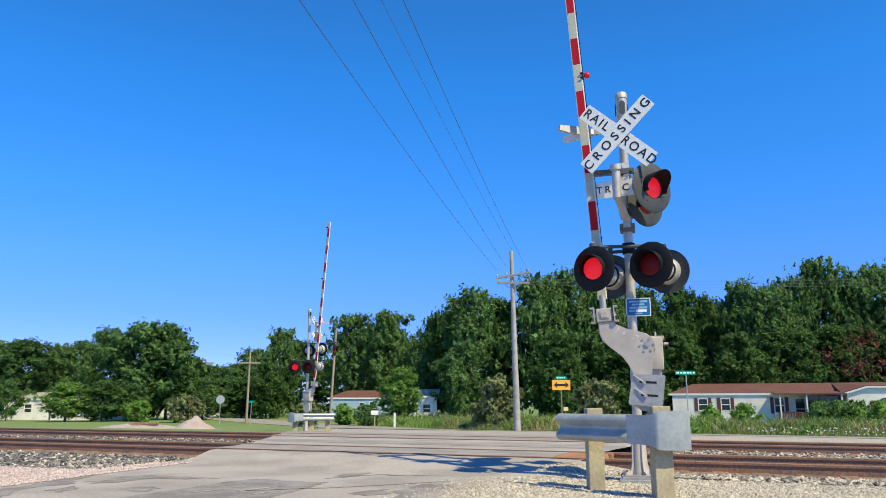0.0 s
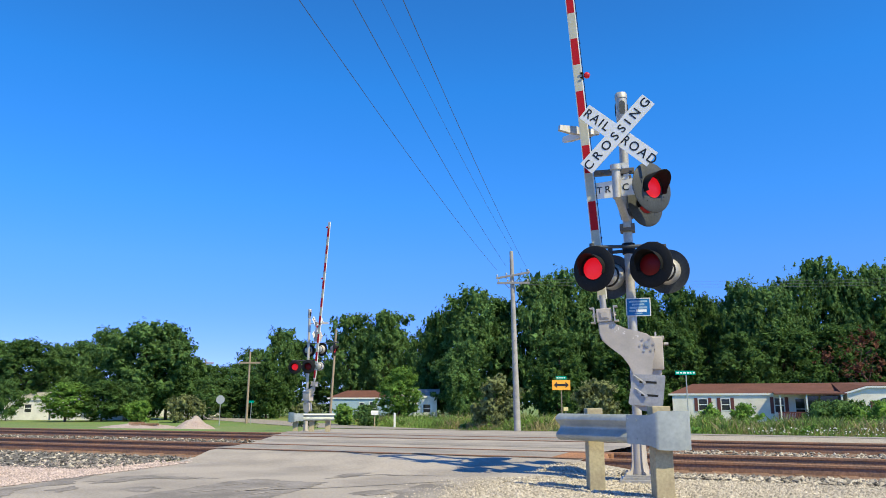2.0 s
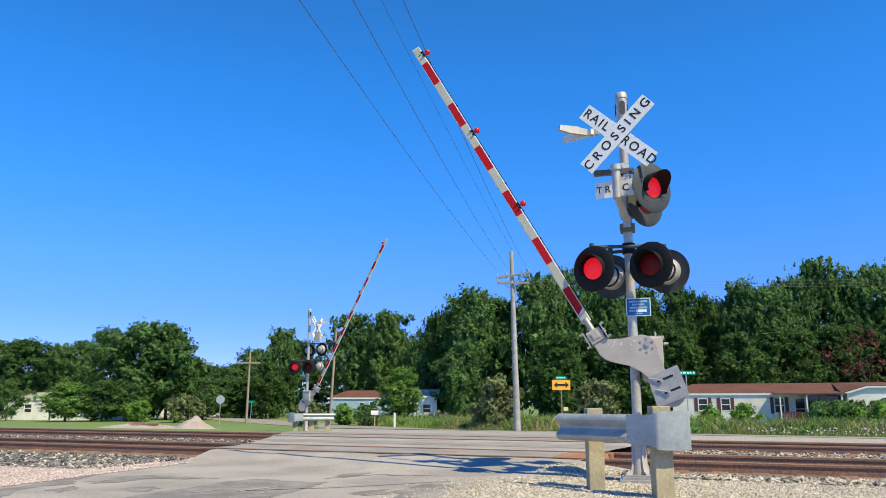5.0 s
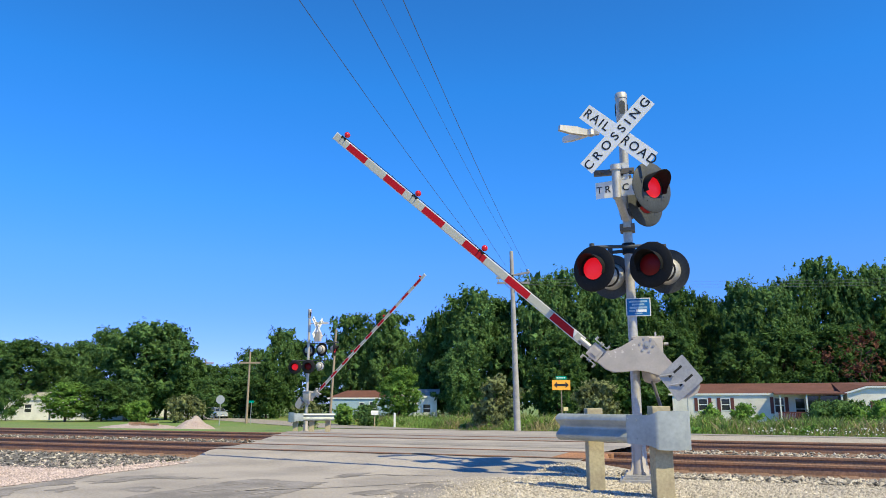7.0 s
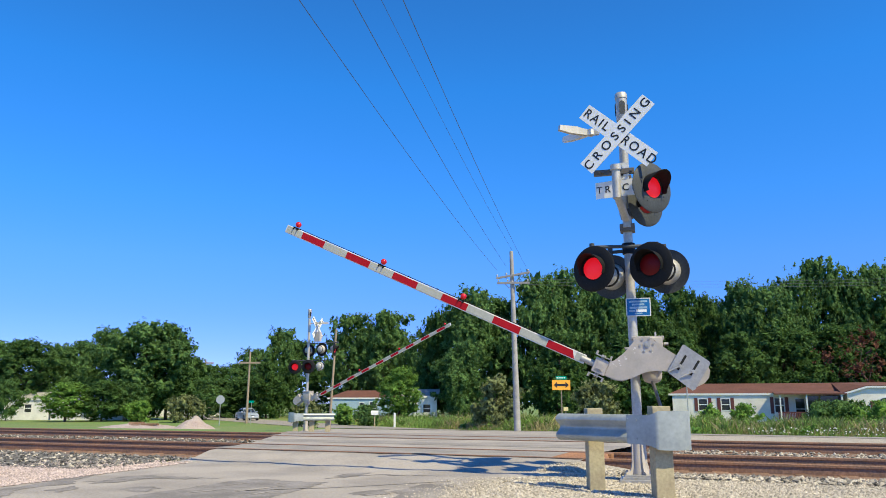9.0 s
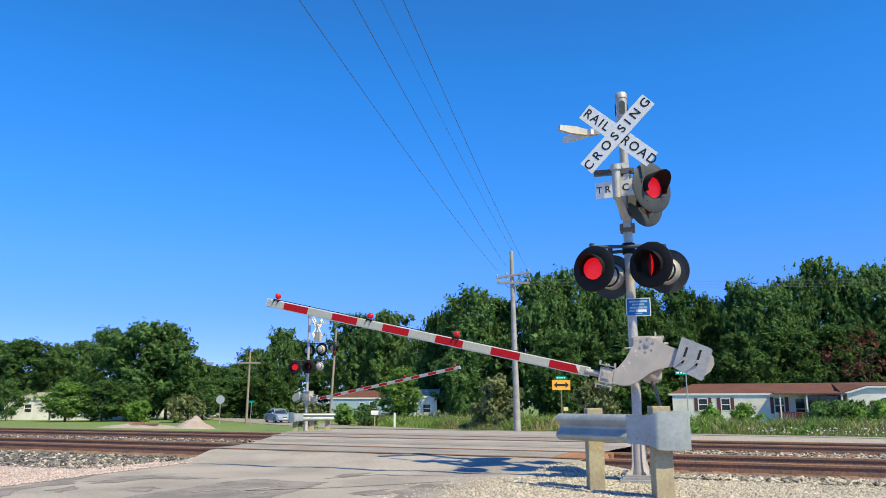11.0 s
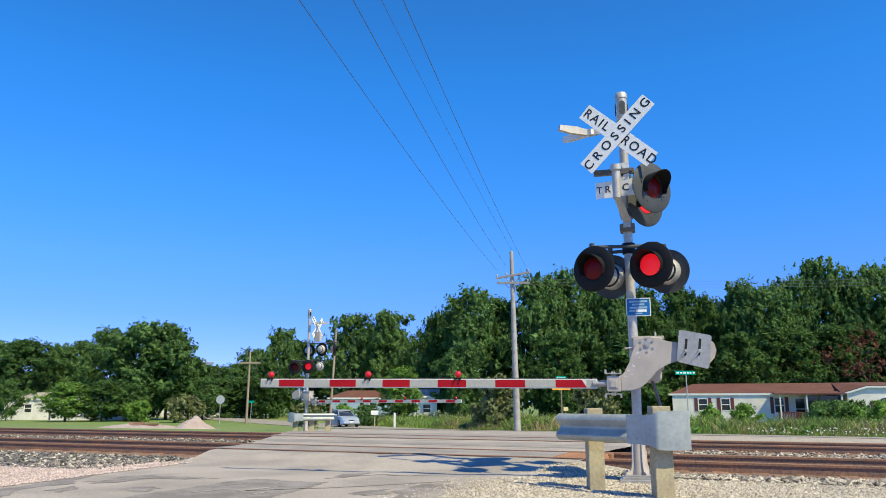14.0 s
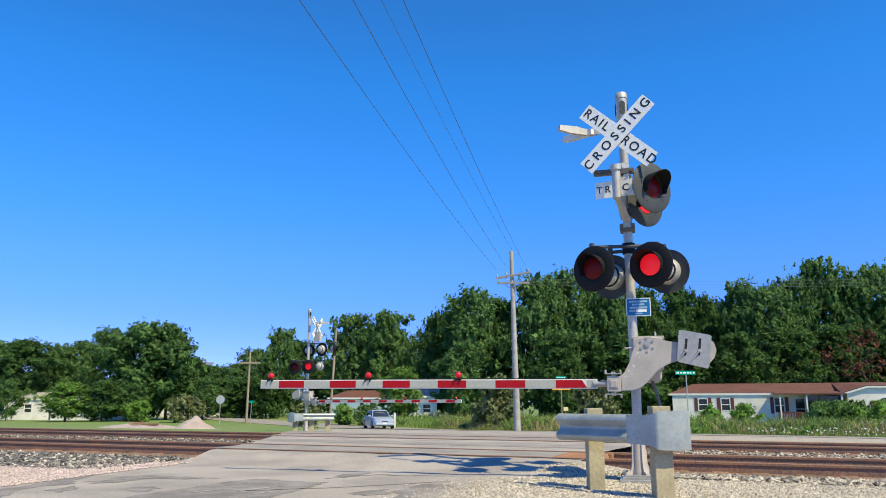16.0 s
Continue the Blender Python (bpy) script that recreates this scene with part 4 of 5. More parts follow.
def build_utility_poles():
    pole = thing("utility_pole", Matrix.Translation((5.02, 51.0, ground_z(5.02, 51) - 0.1)), "tall weathered grey wooden utility pole with crossarms", "utility pole", "utility poles")
    bm = bmesh.new()
    rod(bm, (-0.05, 0, 0), (-0.24, 0, 12.35), 0.23, 0.13, 16)
    part("shaft", bm, POLE_GREY, pole, "", None, True)
    bm = bmesh.new()
    for k in range(14):
        z = 1.6 + k * 0.75
        rod(bm, (-0.05 - 0.0154 * z, -0.2, z), (-0.05 - 0.0154 * z, -0.25, z), 0.02, n=6)
    part("pole_steps", bm, WIRE, pole)
    for z, tilt, half in ((10.62, 0.16, 1.22), (10.08, -0.06, 1.15)):
        bm = bmesh.new()
        t = Matrix.Translation((-0.17, -0.2, z)) @ Matrix.Rotation(-radians(22), 4, "Z") @ Matrix.Rotation(-tilt * 0.7, 4, "Y")
        box(bm, (-half, -0.06, -0.07), (half, 0.06, 0.07), 0.01)
        bm.transform(t)
        arm = part("crossarm", bm, POLE_GREY, pole)
        for x in (-half + 0.08, -half + 0.75, half - 0.12):
            bm = bmesh.new()
            lathe(bm, [(0.02, 0.05), (0.02, 0.12), (0.06, 0.14), (0.05, 0.18), (0.06, 0.2), (0.03, 0.26), (0.001, 0.27)], 10, t @ Matrix.Translation((x, 0, 0)))
            part("insulator", bm, PLATE, arm, "", None, True)
        bm = bmesh.new()
        for w in (-1, 1):
            rod(bm, t @ Vector((w * 0.6, 0.03, -0.05)), (-0.15, -0.15, z - 0.62), 0.02, n=6)
        part("brace", bm, POLE_GREY, arm)
    # the next pole of the line, behind the camera
    copy_thing(pole, Matrix.Translation((-8.2, -14.0, -0.2)))
    # wires
    for x0, z0, sag, r, dx in ((3.72, 9.92, 0.9, 0.0095, 0.45), (4.35, 10.2, 0.9, 0.0095, 1.25), (4.80, 11.3, 0.7, 0.007, 0.5), (5.75, 10.15, 0.9, 0.0095, 0.85)):
        a, b = Vector((x0, 50.8, z0)), Vector((x0 - 13.2 + dx, -14.2, z0 + 1.4))
        w = part("overhead_wire", tube([a.lerp(b, k / 24) - Vector((0, 0, sag * 4 * k / 24 * (1 - k / 24))) for k in range(25)], r), WIRE)
        tagged(w, "dark overhead power wire strung between utility poles", "wire", "overhead wires")
    # side wires along the far road
    for x0, z0 in ((5.6, 9.3), (5.9, 9.1), (5.9, 8.9)):
        a, b = Vector((x0, 51, z0)), Vector((62, 44, z0 + 1.2))
        w = part("overhead_wire", tube([a.lerp(b, k / 12) - Vector((0, 0, 4 * k / 12 * (1 - k / 12))) for k in range(13)], 0.008), WIRE)
        tagged(w, "thin dark wire running past the trees", "wire", "overhead wires")


def far_pole(bx, depth, height, r, lean, arm_z, arm_half, label):
    x = bx * depth
    pole = thing("utility_pole", Matrix.Translation((x, depth, ground_z(x, depth) - 0.1)), label, "utility pole", "utility poles")
    bm = bmesh.new()
    rod(bm, (0, 0, 0), (lean, 0, height), r, r * 0.7, 10)
    part("shaft", bm, POLE_BROWN, pole, "", None, True)
    if arm_half:
        bm = bmesh.new()
        box(bm, (lean - arm_half, -0.15, arm_z - 0.09), (lean + arm_half, -0.03, arm_z + 0.09), 0.01)
        part("crossarm", bm, POLE_BROWN, pole)
    return pole


def build_signs():
    # two-way arrow board
    d = 50.0
    x = 0.1565 * d
    s = thing("arrow_sign", Matrix.Translation((x, d, ground_z(x, d) - 0.05)), "yellow two-way arrow sign on a post beyond the crossing", "road sign")
    bm = bmesh.new()
    rod(bm, (0, 0.03, 0), (0.0, 0.03, 3.2), 0.035, n=8)
    part("post", bm, POLE_BROWN, s)
    zc = 3.08
    bm = bmesh.new()
    box(bm, (-0.60, -0.012, zc - 0.33), (0.60, 0.0, zc + 0.33), 0.004)
    board = part("board", bm, SIGN_YELLOW, s)
    bm = bmesh.new()
    slab(bm, [(-0.5, zc), (-0.28, zc + 0.2), (-0.28, zc + 0.07), (0.28, zc + 0.07), (0.28, zc + 0.2), (0.5, zc), (0.28, zc - 0.2), (0.28, zc - 0.07), (-0.28, zc - 0.07), (-0.28, zc - 0.2)], -0.02, -0.012)
    part("arrow", bm, LETTER, board)
    bm = bmesh.new()
    box(bm, (-0.34, -0.01, zc + 0.36), (0.36, 0.01, zc + 0.58), 0.002)
    plate = part("street_plate", bm, SIGN_GREEN, s, "green street name plate with white bars")
    for k in (-0.25, -0.12, 0.0, 0.12, 0.24):
        bm = bmesh.new()
        box(bm, (k - 0.04, -0.014, zc + 0.43), (k + 0.035, -0.008, zc + 0.51))
        part("text_bar", bm, TRIM, plate)
    # small pale marker beside it
    d = 49
    x = 0.1615 * d
    s = thing("marker_post", Matrix.Translation((x, d, ground_z(x, d) - 0.05)), "small pale yellow marker on a thin post", "marker")
    bm = bmesh.new()
    rod(bm, (0, 0, 0), (0, 0, 1.5), 0.025, n=6)
    part("post", bm, POLE_BROWN, s)
    bm = bmesh.new()
    box(bm, (-0.15, -0.05, 1.38), (0.15, -0.03, 1.62), 0.004)
    part("board", bm, material("pale_yellow_plate", (0.75, 0.68, 0.3), 0.5), s)
    # street name sign on a steel post
    d = 44
    x = 0.3225 * d
    s = thing("street_sign", Matrix.Translation((x, d, ground_z(x, d) - 0.05)), "green street name sign on a grey steel post", "street sign")
    bm = bmesh.new()
    rod(bm, (0, 0, 0), (0, 0, 3.4), 0.035, n=8)
    part("post", bm, GALV, s)
    bm = bmesh.new()
    box(bm, (-0.62, -0.01, 3.42), (0.56, 0.01, 3.65), 0.003)
    plate = part("street_plate", bm, SIGN_GREEN, s, "green plate with white bars")
    for k, w in ((-0.48, 0.07), (-0.28, 0.06), (-0.08, 0.08), (0.12, 0.06), (0.27, 0.05), (0.47, 0.05)):
        bm = bmesh.new()
        box(bm, (k - w, -0.015, 3.49), (k + w, -0.008, 3.58))
        part("text_bar", bm, TRIM, plate)
    # back of a round-looking stop sign
    d = 70
    x = -0.2935 * d
    s = thing("stop_sign", Matrix.Translation((x, d, ground_z(x, d) - 0.05)), "grey back of a stop sign on a thin post", "road sign")
    bm = bmesh.new()
    rod(bm, (0, 0.03, 0), (0, 0.03, 2.6), 0.035, n=8)
    part("post", bm, GALV, s)
    bm = bmesh.new()
    slab(bm, [(0.41 * math.cos(radians(22.5 + 45 * k)), 2.42 + 0.41 * math.sin(radians(22.5 + 45 * k))) for k in range(8)], -0.01, 0.0)
    part("board", bm, SIGN_BACK, s)
    d = 78
    x = -0.2525 * d
    s = thing("street_sign", Matrix.Translation((x, d, ground_z(x, d) - 0.05)), "small green sign on a thin post by the side road", "street sign")
    bm = bmesh.new()
    rod(bm, (0, 0, 0), (0, 0, 2.3), 0.03, n=6)
    part("post", bm, GALV, s)
    bm = bmesh.new()
    box(bm, (-0.25, -0.02, 2.2), (0.25, 0.02, 2.4), 0.003)
    part("street_plate", bm, SIGN_GREEN, s)


def build_roadside_posts():
    x, y = -4.25, 67.0
    p = thing("marker_post", Matrix.Translation((x, y, ground_z(x, y) - 0.05)), "short white wooden post among the weeds", "post")
    bm = bmesh.new()
    box(bm, (-0.09, -0.09, 0), (0.09, 0.09, 1.3), 0.015)
    part("shaft", bm, TRIM, p)
    x, y = -6.1, 68.0
    p = thing("mailbox", Matrix.Translation((x, y, ground_z(x, y) - 0.05)), "white mailbox on a wooden post by the side road", "mailbox")
    bm = bmesh.new()
    box(bm, (-0.05, -0.05, 0), (0.05, 0.05, 1.1), 0.01)
    part("post", bm, POST_WOOD, p)
    bm = bmesh.new()
    box(bm, (-0.32, -0.16, 1.1), (0.32, 0.16, 1.32), 0.01)
    rod(bm, (-0.32, 0, 1.32), (0.32, 0, 1.32), 0.16, n=16)
    part("body", bm, TRIM, p, "rounded white metal box")


WHEELS = []


def car():
    c = thing("car", pose(-55, 145.5, -1.2), "silver blue four-door sedan driving on the side road", "car")
    # x forward
    def loft(sections):
        bm = bmesh.new()
        rings = []
        for x, w, z0, z1, tw in sections:
            rings.append([bm.verts.new(v) for v in ((x, -w, z0), (x, -w * 1.0, z0 + (z1 - z0) * 0.55), (x, -w * tw, z1 - 0.04), (x, -w * tw * 0.9, z1), (x, w * tw * 0.9, z1), (x, w * tw, z1 - 0.04), (x, w, z0 + (z1 - z0) * 0.55), (x, w, z0))])
        for a, b in zip(rings, rings[1:]):
            for k in range(8):
                bm.faces.new((a[k], b[k], b[(k + 1) % 8], a[(k + 1) % 8]))
        bm.faces.new(rings[0])
        bm.faces.new(rings[-1][::-1])
        return bm
    bm = loft([(-2.35, 0.72, 0.38, 0.86, 0.9), (-2.25, 0.84, 0.27, 0.98, 0.92), (-1.4, 0.89, 0.22, 1.02, 0.94), (0.0, 0.90, 0.20, 0.98, 0.95), (0.95, 0.89, 0.20, 0.95, 0.93), (1.7, 0.86, 0.22, 0.86, 0.9), (2.15, 0.80, 0.24, 0.76, 0.9), (2.33, 0.66, 0.30, 0.64, 0.9)])
    body = part("body", bm, CAR_PAINT, c, "silver blue painted body", None, True)
    bm = loft([(-1.75, 0.72, 0.95, 1.0, 0.95), (-1.05, 0.74, 0.95, 1.40, 0.78), (-0.5, 0.75, 0.95, 1.46, 0.76), (0.1, 0.75, 0.95, 1.44, 0.76), (1.0, 0.74, 0.9, 0.97, 0.95)])
    part("cabin", bm, GLASS, c, "dark tinted glasshouse", None, True)
    bm = loft([(-1.2, 0.60, 1.37, 1.43, 0.95), (-0.5, 0.60, 1.42, 1.485, 0.95), (0.12, 0.59, 1.41, 1.465, 0.95), (0.25, 0.56, 1.38, 1.42, 0.95)])
    part("roof", bm, CAR_PAINT, c, "", None, True)
    for y in (-1, 1):
        for a, b in (((0.98, y * 0.70, 0.95), (0.2, y * 0.575, 1.42)), ((-0.45, y * 0.75, 0.96), (-0.45, y * 0.6, 1.44)), ((-1.7, y * 0.70, 0.97), (-1.15, y * 0.58, 1.40))):
            bm = bmesh.new()
            rod(bm, a, b, 0.035, n=6)
            part("pillar", bm, CAR_PAINT, c)
        bm = bmesh.new()
        box(bm, (0.72, y * 0.93 - 0.1, 0.96), (0.86, y * 0.93 + 0.1, 1.08), 0.03)
        part("mirror", bm, CAR_PAINT, c)
        bm = bmesh.new()
        lathe(bm, [(0.001, 0.06), (0.09, 0.05), (0.13, 0.0)], 14, Matrix.Translation((2.20, y * 0.54, 0.62)) @ Matrix.Rotation(math.pi / 2, 4, "Y") @ Matrix.Diagonal((0.8, 1.5, 1, 1)))
        part("headlight", bm, HEADLIGHT, c, "clear oval headlight", None, True)
        for x in (-1.42, 1.42):
            bm = bmesh.new()
            home = Matrix.Translation((x, y * 0.80, 0.32))
            t = Matrix.Rotation(math.pi / 2, 4, "X")
            lathe(bm, [(0.20, -0.11), (0.30, -0.11), (0.32, -0.08), (0.32, 0.08), (0.30, 0.11), (0.20, 0.11)], 24, t)
            wheel = part("wheel", bm, TYRE, c, "", home, True)
            WHEELS.append((wheel, home))
            bm = bmesh.new()
            lathe(bm, [(0.001, -0.10), (0.2, -0.112), (0.2, 0.112), (0.001, 0.10)], 20, t)
            for k in range(5):
                a = k * 2 * math.pi / 5
                for side in (-1, 1):
                    box(bm, (0.11 * math.cos(a) - 0.025, side * 0.11 - 0.01, 0.11 * math.sin(a) - 0.025), (0.11 * math.cos(a) + 0.025, side * 0.11 + 0.01, 0.11 * math.sin(a) + 0.025))
            part("rim", bm, HEADLIGHT, wheel)
    bm = bmesh.new()
    box(bm, (2.24, -0.22, 0.54), (2.345, 0.22, 0.61), 0.02)
    part("grille", bm, BLACK, c)
    bm = bmesh.new()
    box(bm, (2.20, -0.74, 0.30), (2.37, 0.74, 0.46), 0.04)
    part("bumper", bm, CAR_PAINT, c)
    bm = bmesh.new()
    box(bm, (2.36, -0.16, 0.40), (2.38, 0.16, 0.5))
    part("number_plate", bm, TRIM, c)
    return c


def house(name, m, label, length, depth, wall_h, roof_h, wall, roof, windows, hip=0.0, front=0.35):
    """A long low house, x along its front, the front at y = 0; windows: x, z, w, h, shutters."""
    h = thing(name, m, label, "house")
    bm = bmesh.new()
    cuts = sorted({0.0, length} | {v for x, z, w, hh, s in windows for v in (x - w / 2, x + w / 2)})
    for a, b in zip(cuts, cuts[1:]):
        mid = (a + b) / 2
        hole = [(z, hh) for x, z, w, hh, s in windows if x - w / 2 < mid < x + w / 2]
        if hole:
            z, hh = hole[0]
            box(bm, (a, 0, 0), (b, 0.15, z))
            box(bm, (a, 0, z + hh), (b, 0.15, wall_h))
        else:
            box(bm, (a, 0, 0), (b, 0.15, wall_h))
    box(bm, (0, depth - 0.15, 0), (length, depth, wall_h))
    box(bm, (0, 0.15, 0), (0.15, depth - 0.15, wall_h))
    box(bm, (length - 0.15, 0.15, 0), (length, depth - 0.15, wall_h))
    part("wall", bm, wall, h)
    for k in range(int(wall_h / 0.22)):
        z = 0.11 + k * 0.22
        run = None
        for a, b in list(zip(cuts, cuts[1:])) + [(None, None)]:
            free = a is not None and not any(x - w / 2 < (a + b) / 2 < x + w / 2 and zz - 0.1 < z < zz + hh + 0.1 for x, zz, w, hh, s in windows)
            if free:
                run = (run[0] if run else a, b)
            elif run:
                bm = bmesh.new()
                box(bm, (run[0], -0.006, z), (run[1], 0.0, z + 0.19))
                part("siding_board", bm, wall, h)
                run = None
    e = 0.35
    bm = bmesh.new()
    z0, z1 = wall_h, wall_h + roof_h
    v = [bm.verts.new(c) for c in ((-e, -front, z0), (length + e, -front, z0), (length + e, depth + e, z0), (-e, depth + e, z0), (-e + hip, depth / 2, z1), (length + e - hip, depth / 2, z1))]
    for f in ((0, 1, 5, 4), (2, 3, 4, 5), (1, 2, 5), (3, 0, 4), (3, 2, 1, 0)):
        bm.faces.new([v[i] for i in f])
    part("roof", bm, roof, h)
    bm = bmesh.new()
    box(bm, (-e, -front - 0.02, z0 - 0.17), (length + e, -front + 0.04, z0 + 0.02))
    part("fascia", bm, TRIM, h)
    for x, z, w, hh, s in windows:
        bm = bmesh.new()
        for lo, hi in (((x - w / 2, -0.03, z), (x + w / 2, 0.05, z + 0.08)), ((x - w / 2, -0.03, z + hh - 0.08), (x + w / 2, 0.05, z + hh)),
                       ((x - w / 2, -0.03, z + 0.08), (x - w / 2 + 0.08, 0.05, z + hh - 0.08)), ((x + w / 2 - 0.08, -0.03, z + 0.08), (x + w / 2, 0.05, z + hh - 0.08)),
                       ((x - w / 2 + 0.08, -0.01, z + hh / 2 - 0.04), (x + w / 2 - 0.08, 0.05, z + hh / 2 + 0.04))):
            box(bm, lo, hi)
        win = part("window", bm, TRIM, h, "white framed window")
        bm = bmesh.new()
        box(bm, (x - w / 2 + 0.06, 0.03, z + 0.06), (x + w / 2 - 0.06, 0.04, z + hh - 0.06))
        part("pane", bm, GLASS, win)
        if s:
            for k in (-1, 1):
                bm = bmesh.new()
                xc = x + k * (w / 2 + 0.19)
                box(bm, (xc - 0.16, -0.05, z - 0.05), (xc + 0.16, 0.0, z + hh + 0.05), 0.01)
                part("shutter", bm, SHUTTER, h)
    return h


def build_houses():
    a, b = Vector((23.6, 78.0)), Vector((42.4, 71.2))
    way = (b - a)
    turn = math.atan2(way.y, way.x)
    m = Matrix.Translation((a.x, a.y, -1.25)) @ Matrix.Rotation(turn, 4, "Z")
    h = house("mobile_home", m, "long white single-storey mobile home with a brown roof", 30, 8.5, 3.0, 1.08, SIDING_CREAM, SHINGLE,
              [(2.95, 1.28, 0.95, 1.25, True), (5.1, 1.28, 0.9, 1.25, True), (10.05, 1.1, 0.95, 1.5, True), (11.9, 0.45, 0.95, 2.1, False), (13.6, 1.15, 1.3, 1.4, False)], hip=2.3, front=0.1)
    # deep porch whose roof runs on from the eave
    bm = bmesh.new()
    slab(bm, [(0.0, 3.06), (-2.3, 2.86), (-2.3, 2.98), (0.0, 3.2)], 9.5, 15.75)
    bm.transform(Matrix.Rotation(math.pi / 2, 4, "Z") @ Matrix.Diagonal((1, -1, 1, 1)))
    part("porch_roof", bm, SHINGLE, h)
    for x in (10.0, 12.3, 15.3):
        bm = bmesh.new()
        box(bm, (x - 0.06, -2.2, 0.0), (x + 0.06, -2.08, 2.88), 0.01)
        part("porch_post", bm, TRIM, h)
    bm = bmesh.new()
    box(bm, (9.7, -2.17, 1.15), (12.3, -2.11, 1.25))
    part("porch_railing", bm, SHUTTER, h)
    for k in range(19):
        bm = bmesh.new()
        box(bm, (9.75 + k * 0.135, -2.16, 0.3), (9.84 + k * 0.135, -2.12, 1.15))
        part("baluster", bm, SHUTTER, h)
    # dark panels added inside the porch to stand in for its deep shade
    for x in (13.0, 14.1, 15.0):
        bm = bmesh.new()
        box(bm, (x - 0.5, -1.2, 0.35), (x + 0.4, -1.16, 2.75), 0.01)
        part("porch_screen", bm, GLASS, h, "dark panel standing in for the porch shade")
    bm = bmesh.new()
    box(bm, (9.5, -2.3, 0.0), (15.7, -0.03, 0.32), 0.01)
    part("porch_deck", bm, TIE, h)
    # wing with a low gable and an arched window
    bm = bmesh.new()
    slab(bm, [(15.8, 0.0), (29.6, 0.0), (29.6, 3.45), (17.5, 3.45), (15.8, 2.9)], -1.9, -0.02)
    wing = part("wing_wall", bm, SIDING_CREAM, h, "cream sided wing with a raised eave")
    edge = [(15.35, 2.78), (17.5, 3.46), (30.0, 3.46), (30.0, 3.62), (17.45, 3.62), (15.3, 2.94)]
    bm = bmesh.new()
    slab(bm, edge, -2.1, -2.0)
    part("wing_trim", bm, TRIM, h)
    bm = bmesh.new()
    low = [bm.verts.new(c) for c in ((15.3, -2.1, 2.96), (17.45, -2.1, 3.64), (30.3, -2.1, 3.64), (30.3, 4.25, 4.08), (15.3, 4.25, 4.055), (15.3, -0.1, 2.985))]
    high = [bm.verts.new(v.co + Vector((0, 0, 0.035))) for v in low]
    bm.faces.new(low)
    bm.faces.new(high[::-1])
    for i in range(6):
        bm.faces.new((low[i], low[(i + 1) % 6], high[(i + 1) % 6], high[i]))
    part("wing_roof", bm, SHINGLE, h)
    for r, y0, y1, mat in ((0.86, -1.96, -1.905, TRIM), (0.75, -1.97, -1.962, GLASS)):
        bm = bmesh.new()
        slab(bm, [(19.0 - r, 1.2 + (0.86 - r)), (19.0 + r, 1.2 + (0.86 - r))] + [(19.0 + r * math.cos(k * math.pi / 12), 2.0 + 0.75 * r * math.sin(k * math.pi / 12)) for k in range(13)], y0, y1)
        part("arched_window" if mat is TRIM else "pane", bm, mat, wing)
    for lo, hi in (((18.2, -1.985, 1.97), (19.8, -1.972, 2.06)), ((18.96, -1.985, 1.3), (19.04, -1.972, 1.97))):
        bm = bmesh.new()
        box(bm, lo, hi)
        part("glazing_bar", bm, TRIM, wing)
    for x in (17.85, 20.15):
        bm = bmesh.new()
        box(bm, (x - 0.2, -1.95, 1.2), (x + 0.2, -1.905, 2.25), 0.01)
        part("shutter", bm, SHUTTER, wing)
    # pale blue house
    m = Matrix.Translation((-14.3, 96, -1.3)) @ Matrix.Rotation(radians(-8), 4, "Z")
    house("small_house", m, "pale blue single-storey house with a red-brown roof", 7.6, 7, 2.75, 0.95, SIDING_BLUE, SHINGLE,
          [(4.1, 0.7, 0.7, 1.5, False), (5.6, 0.5, 1.0, 1.8, False)], hip=1.6, front=0.1)
    # white homes behind the left-hand trees
    for bx, d, w, label in ((-0.565, 95.5, 9, "white single-storey home half hidden behind trees"), (-0.468, 95, 9, "white mobile home in the shade of trees"), (-0.36, 118, 12, "low white building behind trees"), (-0.03, 92, 4, "white shed behind a young tree")):
        m = Matrix.Translation((bx * d - w / 2, d, -1.3))
        house("small_house", m, label, w, 6, 2.6 if w > 5 else 2.9, 0.9, SIDING, POLE_GREY, [(w * 0.3, 0.9, 1.0, 1.1, False), (w * 0.7, 0.9, 1.0, 1.1, False)], front=0.1)


# ---- plants and loose ground ----


def blades(name, spots, label, mat, seed, group=""):
    """Tall weeds: thin upright blades; spots: x, y, height."""
    rnd = np.random.default_rng(seed)
    n = len(spots)
    s = np.array(spots)
    base = np.stack([s[:, 0], s[:, 1], [ground_z(x, y) - 0.05 for x, y in s[:, :2]]], 1)
    a = rnd.random(n) * 6.28
    side = np.stack([np.cos(a), np.sin(a), np.zeros(n)], 1) * (0.007 + 0.018 * rnd.random(n))[:, None]
    lean = np.stack([rnd.normal(size=n), rnd.normal(size=n), np.zeros(n)], 1) * 0.38 * s[:, 2:3]
    top = base + lean + np.array([0, 0, 1.0]) * s[:, 2:3]
    mid = base + lean * 0.35 + np.array([0, 0, 0.55]) * s[:, 2:3]
    v = np.stack([base - side, base + side, mid + side * 1.2, top, mid - side * 1.2], 1).reshape(-1, 3)
    f = np.arange(n * 5).reshape(-1, 5)
    ob = new(name, from_lists(name, v.tolist(), f.tolist(), mat))
    return tagged(ob, label, "weeds", kind="stuff")


def side_road_x(y):
    pts = sorted((q, p) for p, q in T_ROAD)
    return float(np.interp(y, [q for q, p in pts], [p for q, p in pts]))


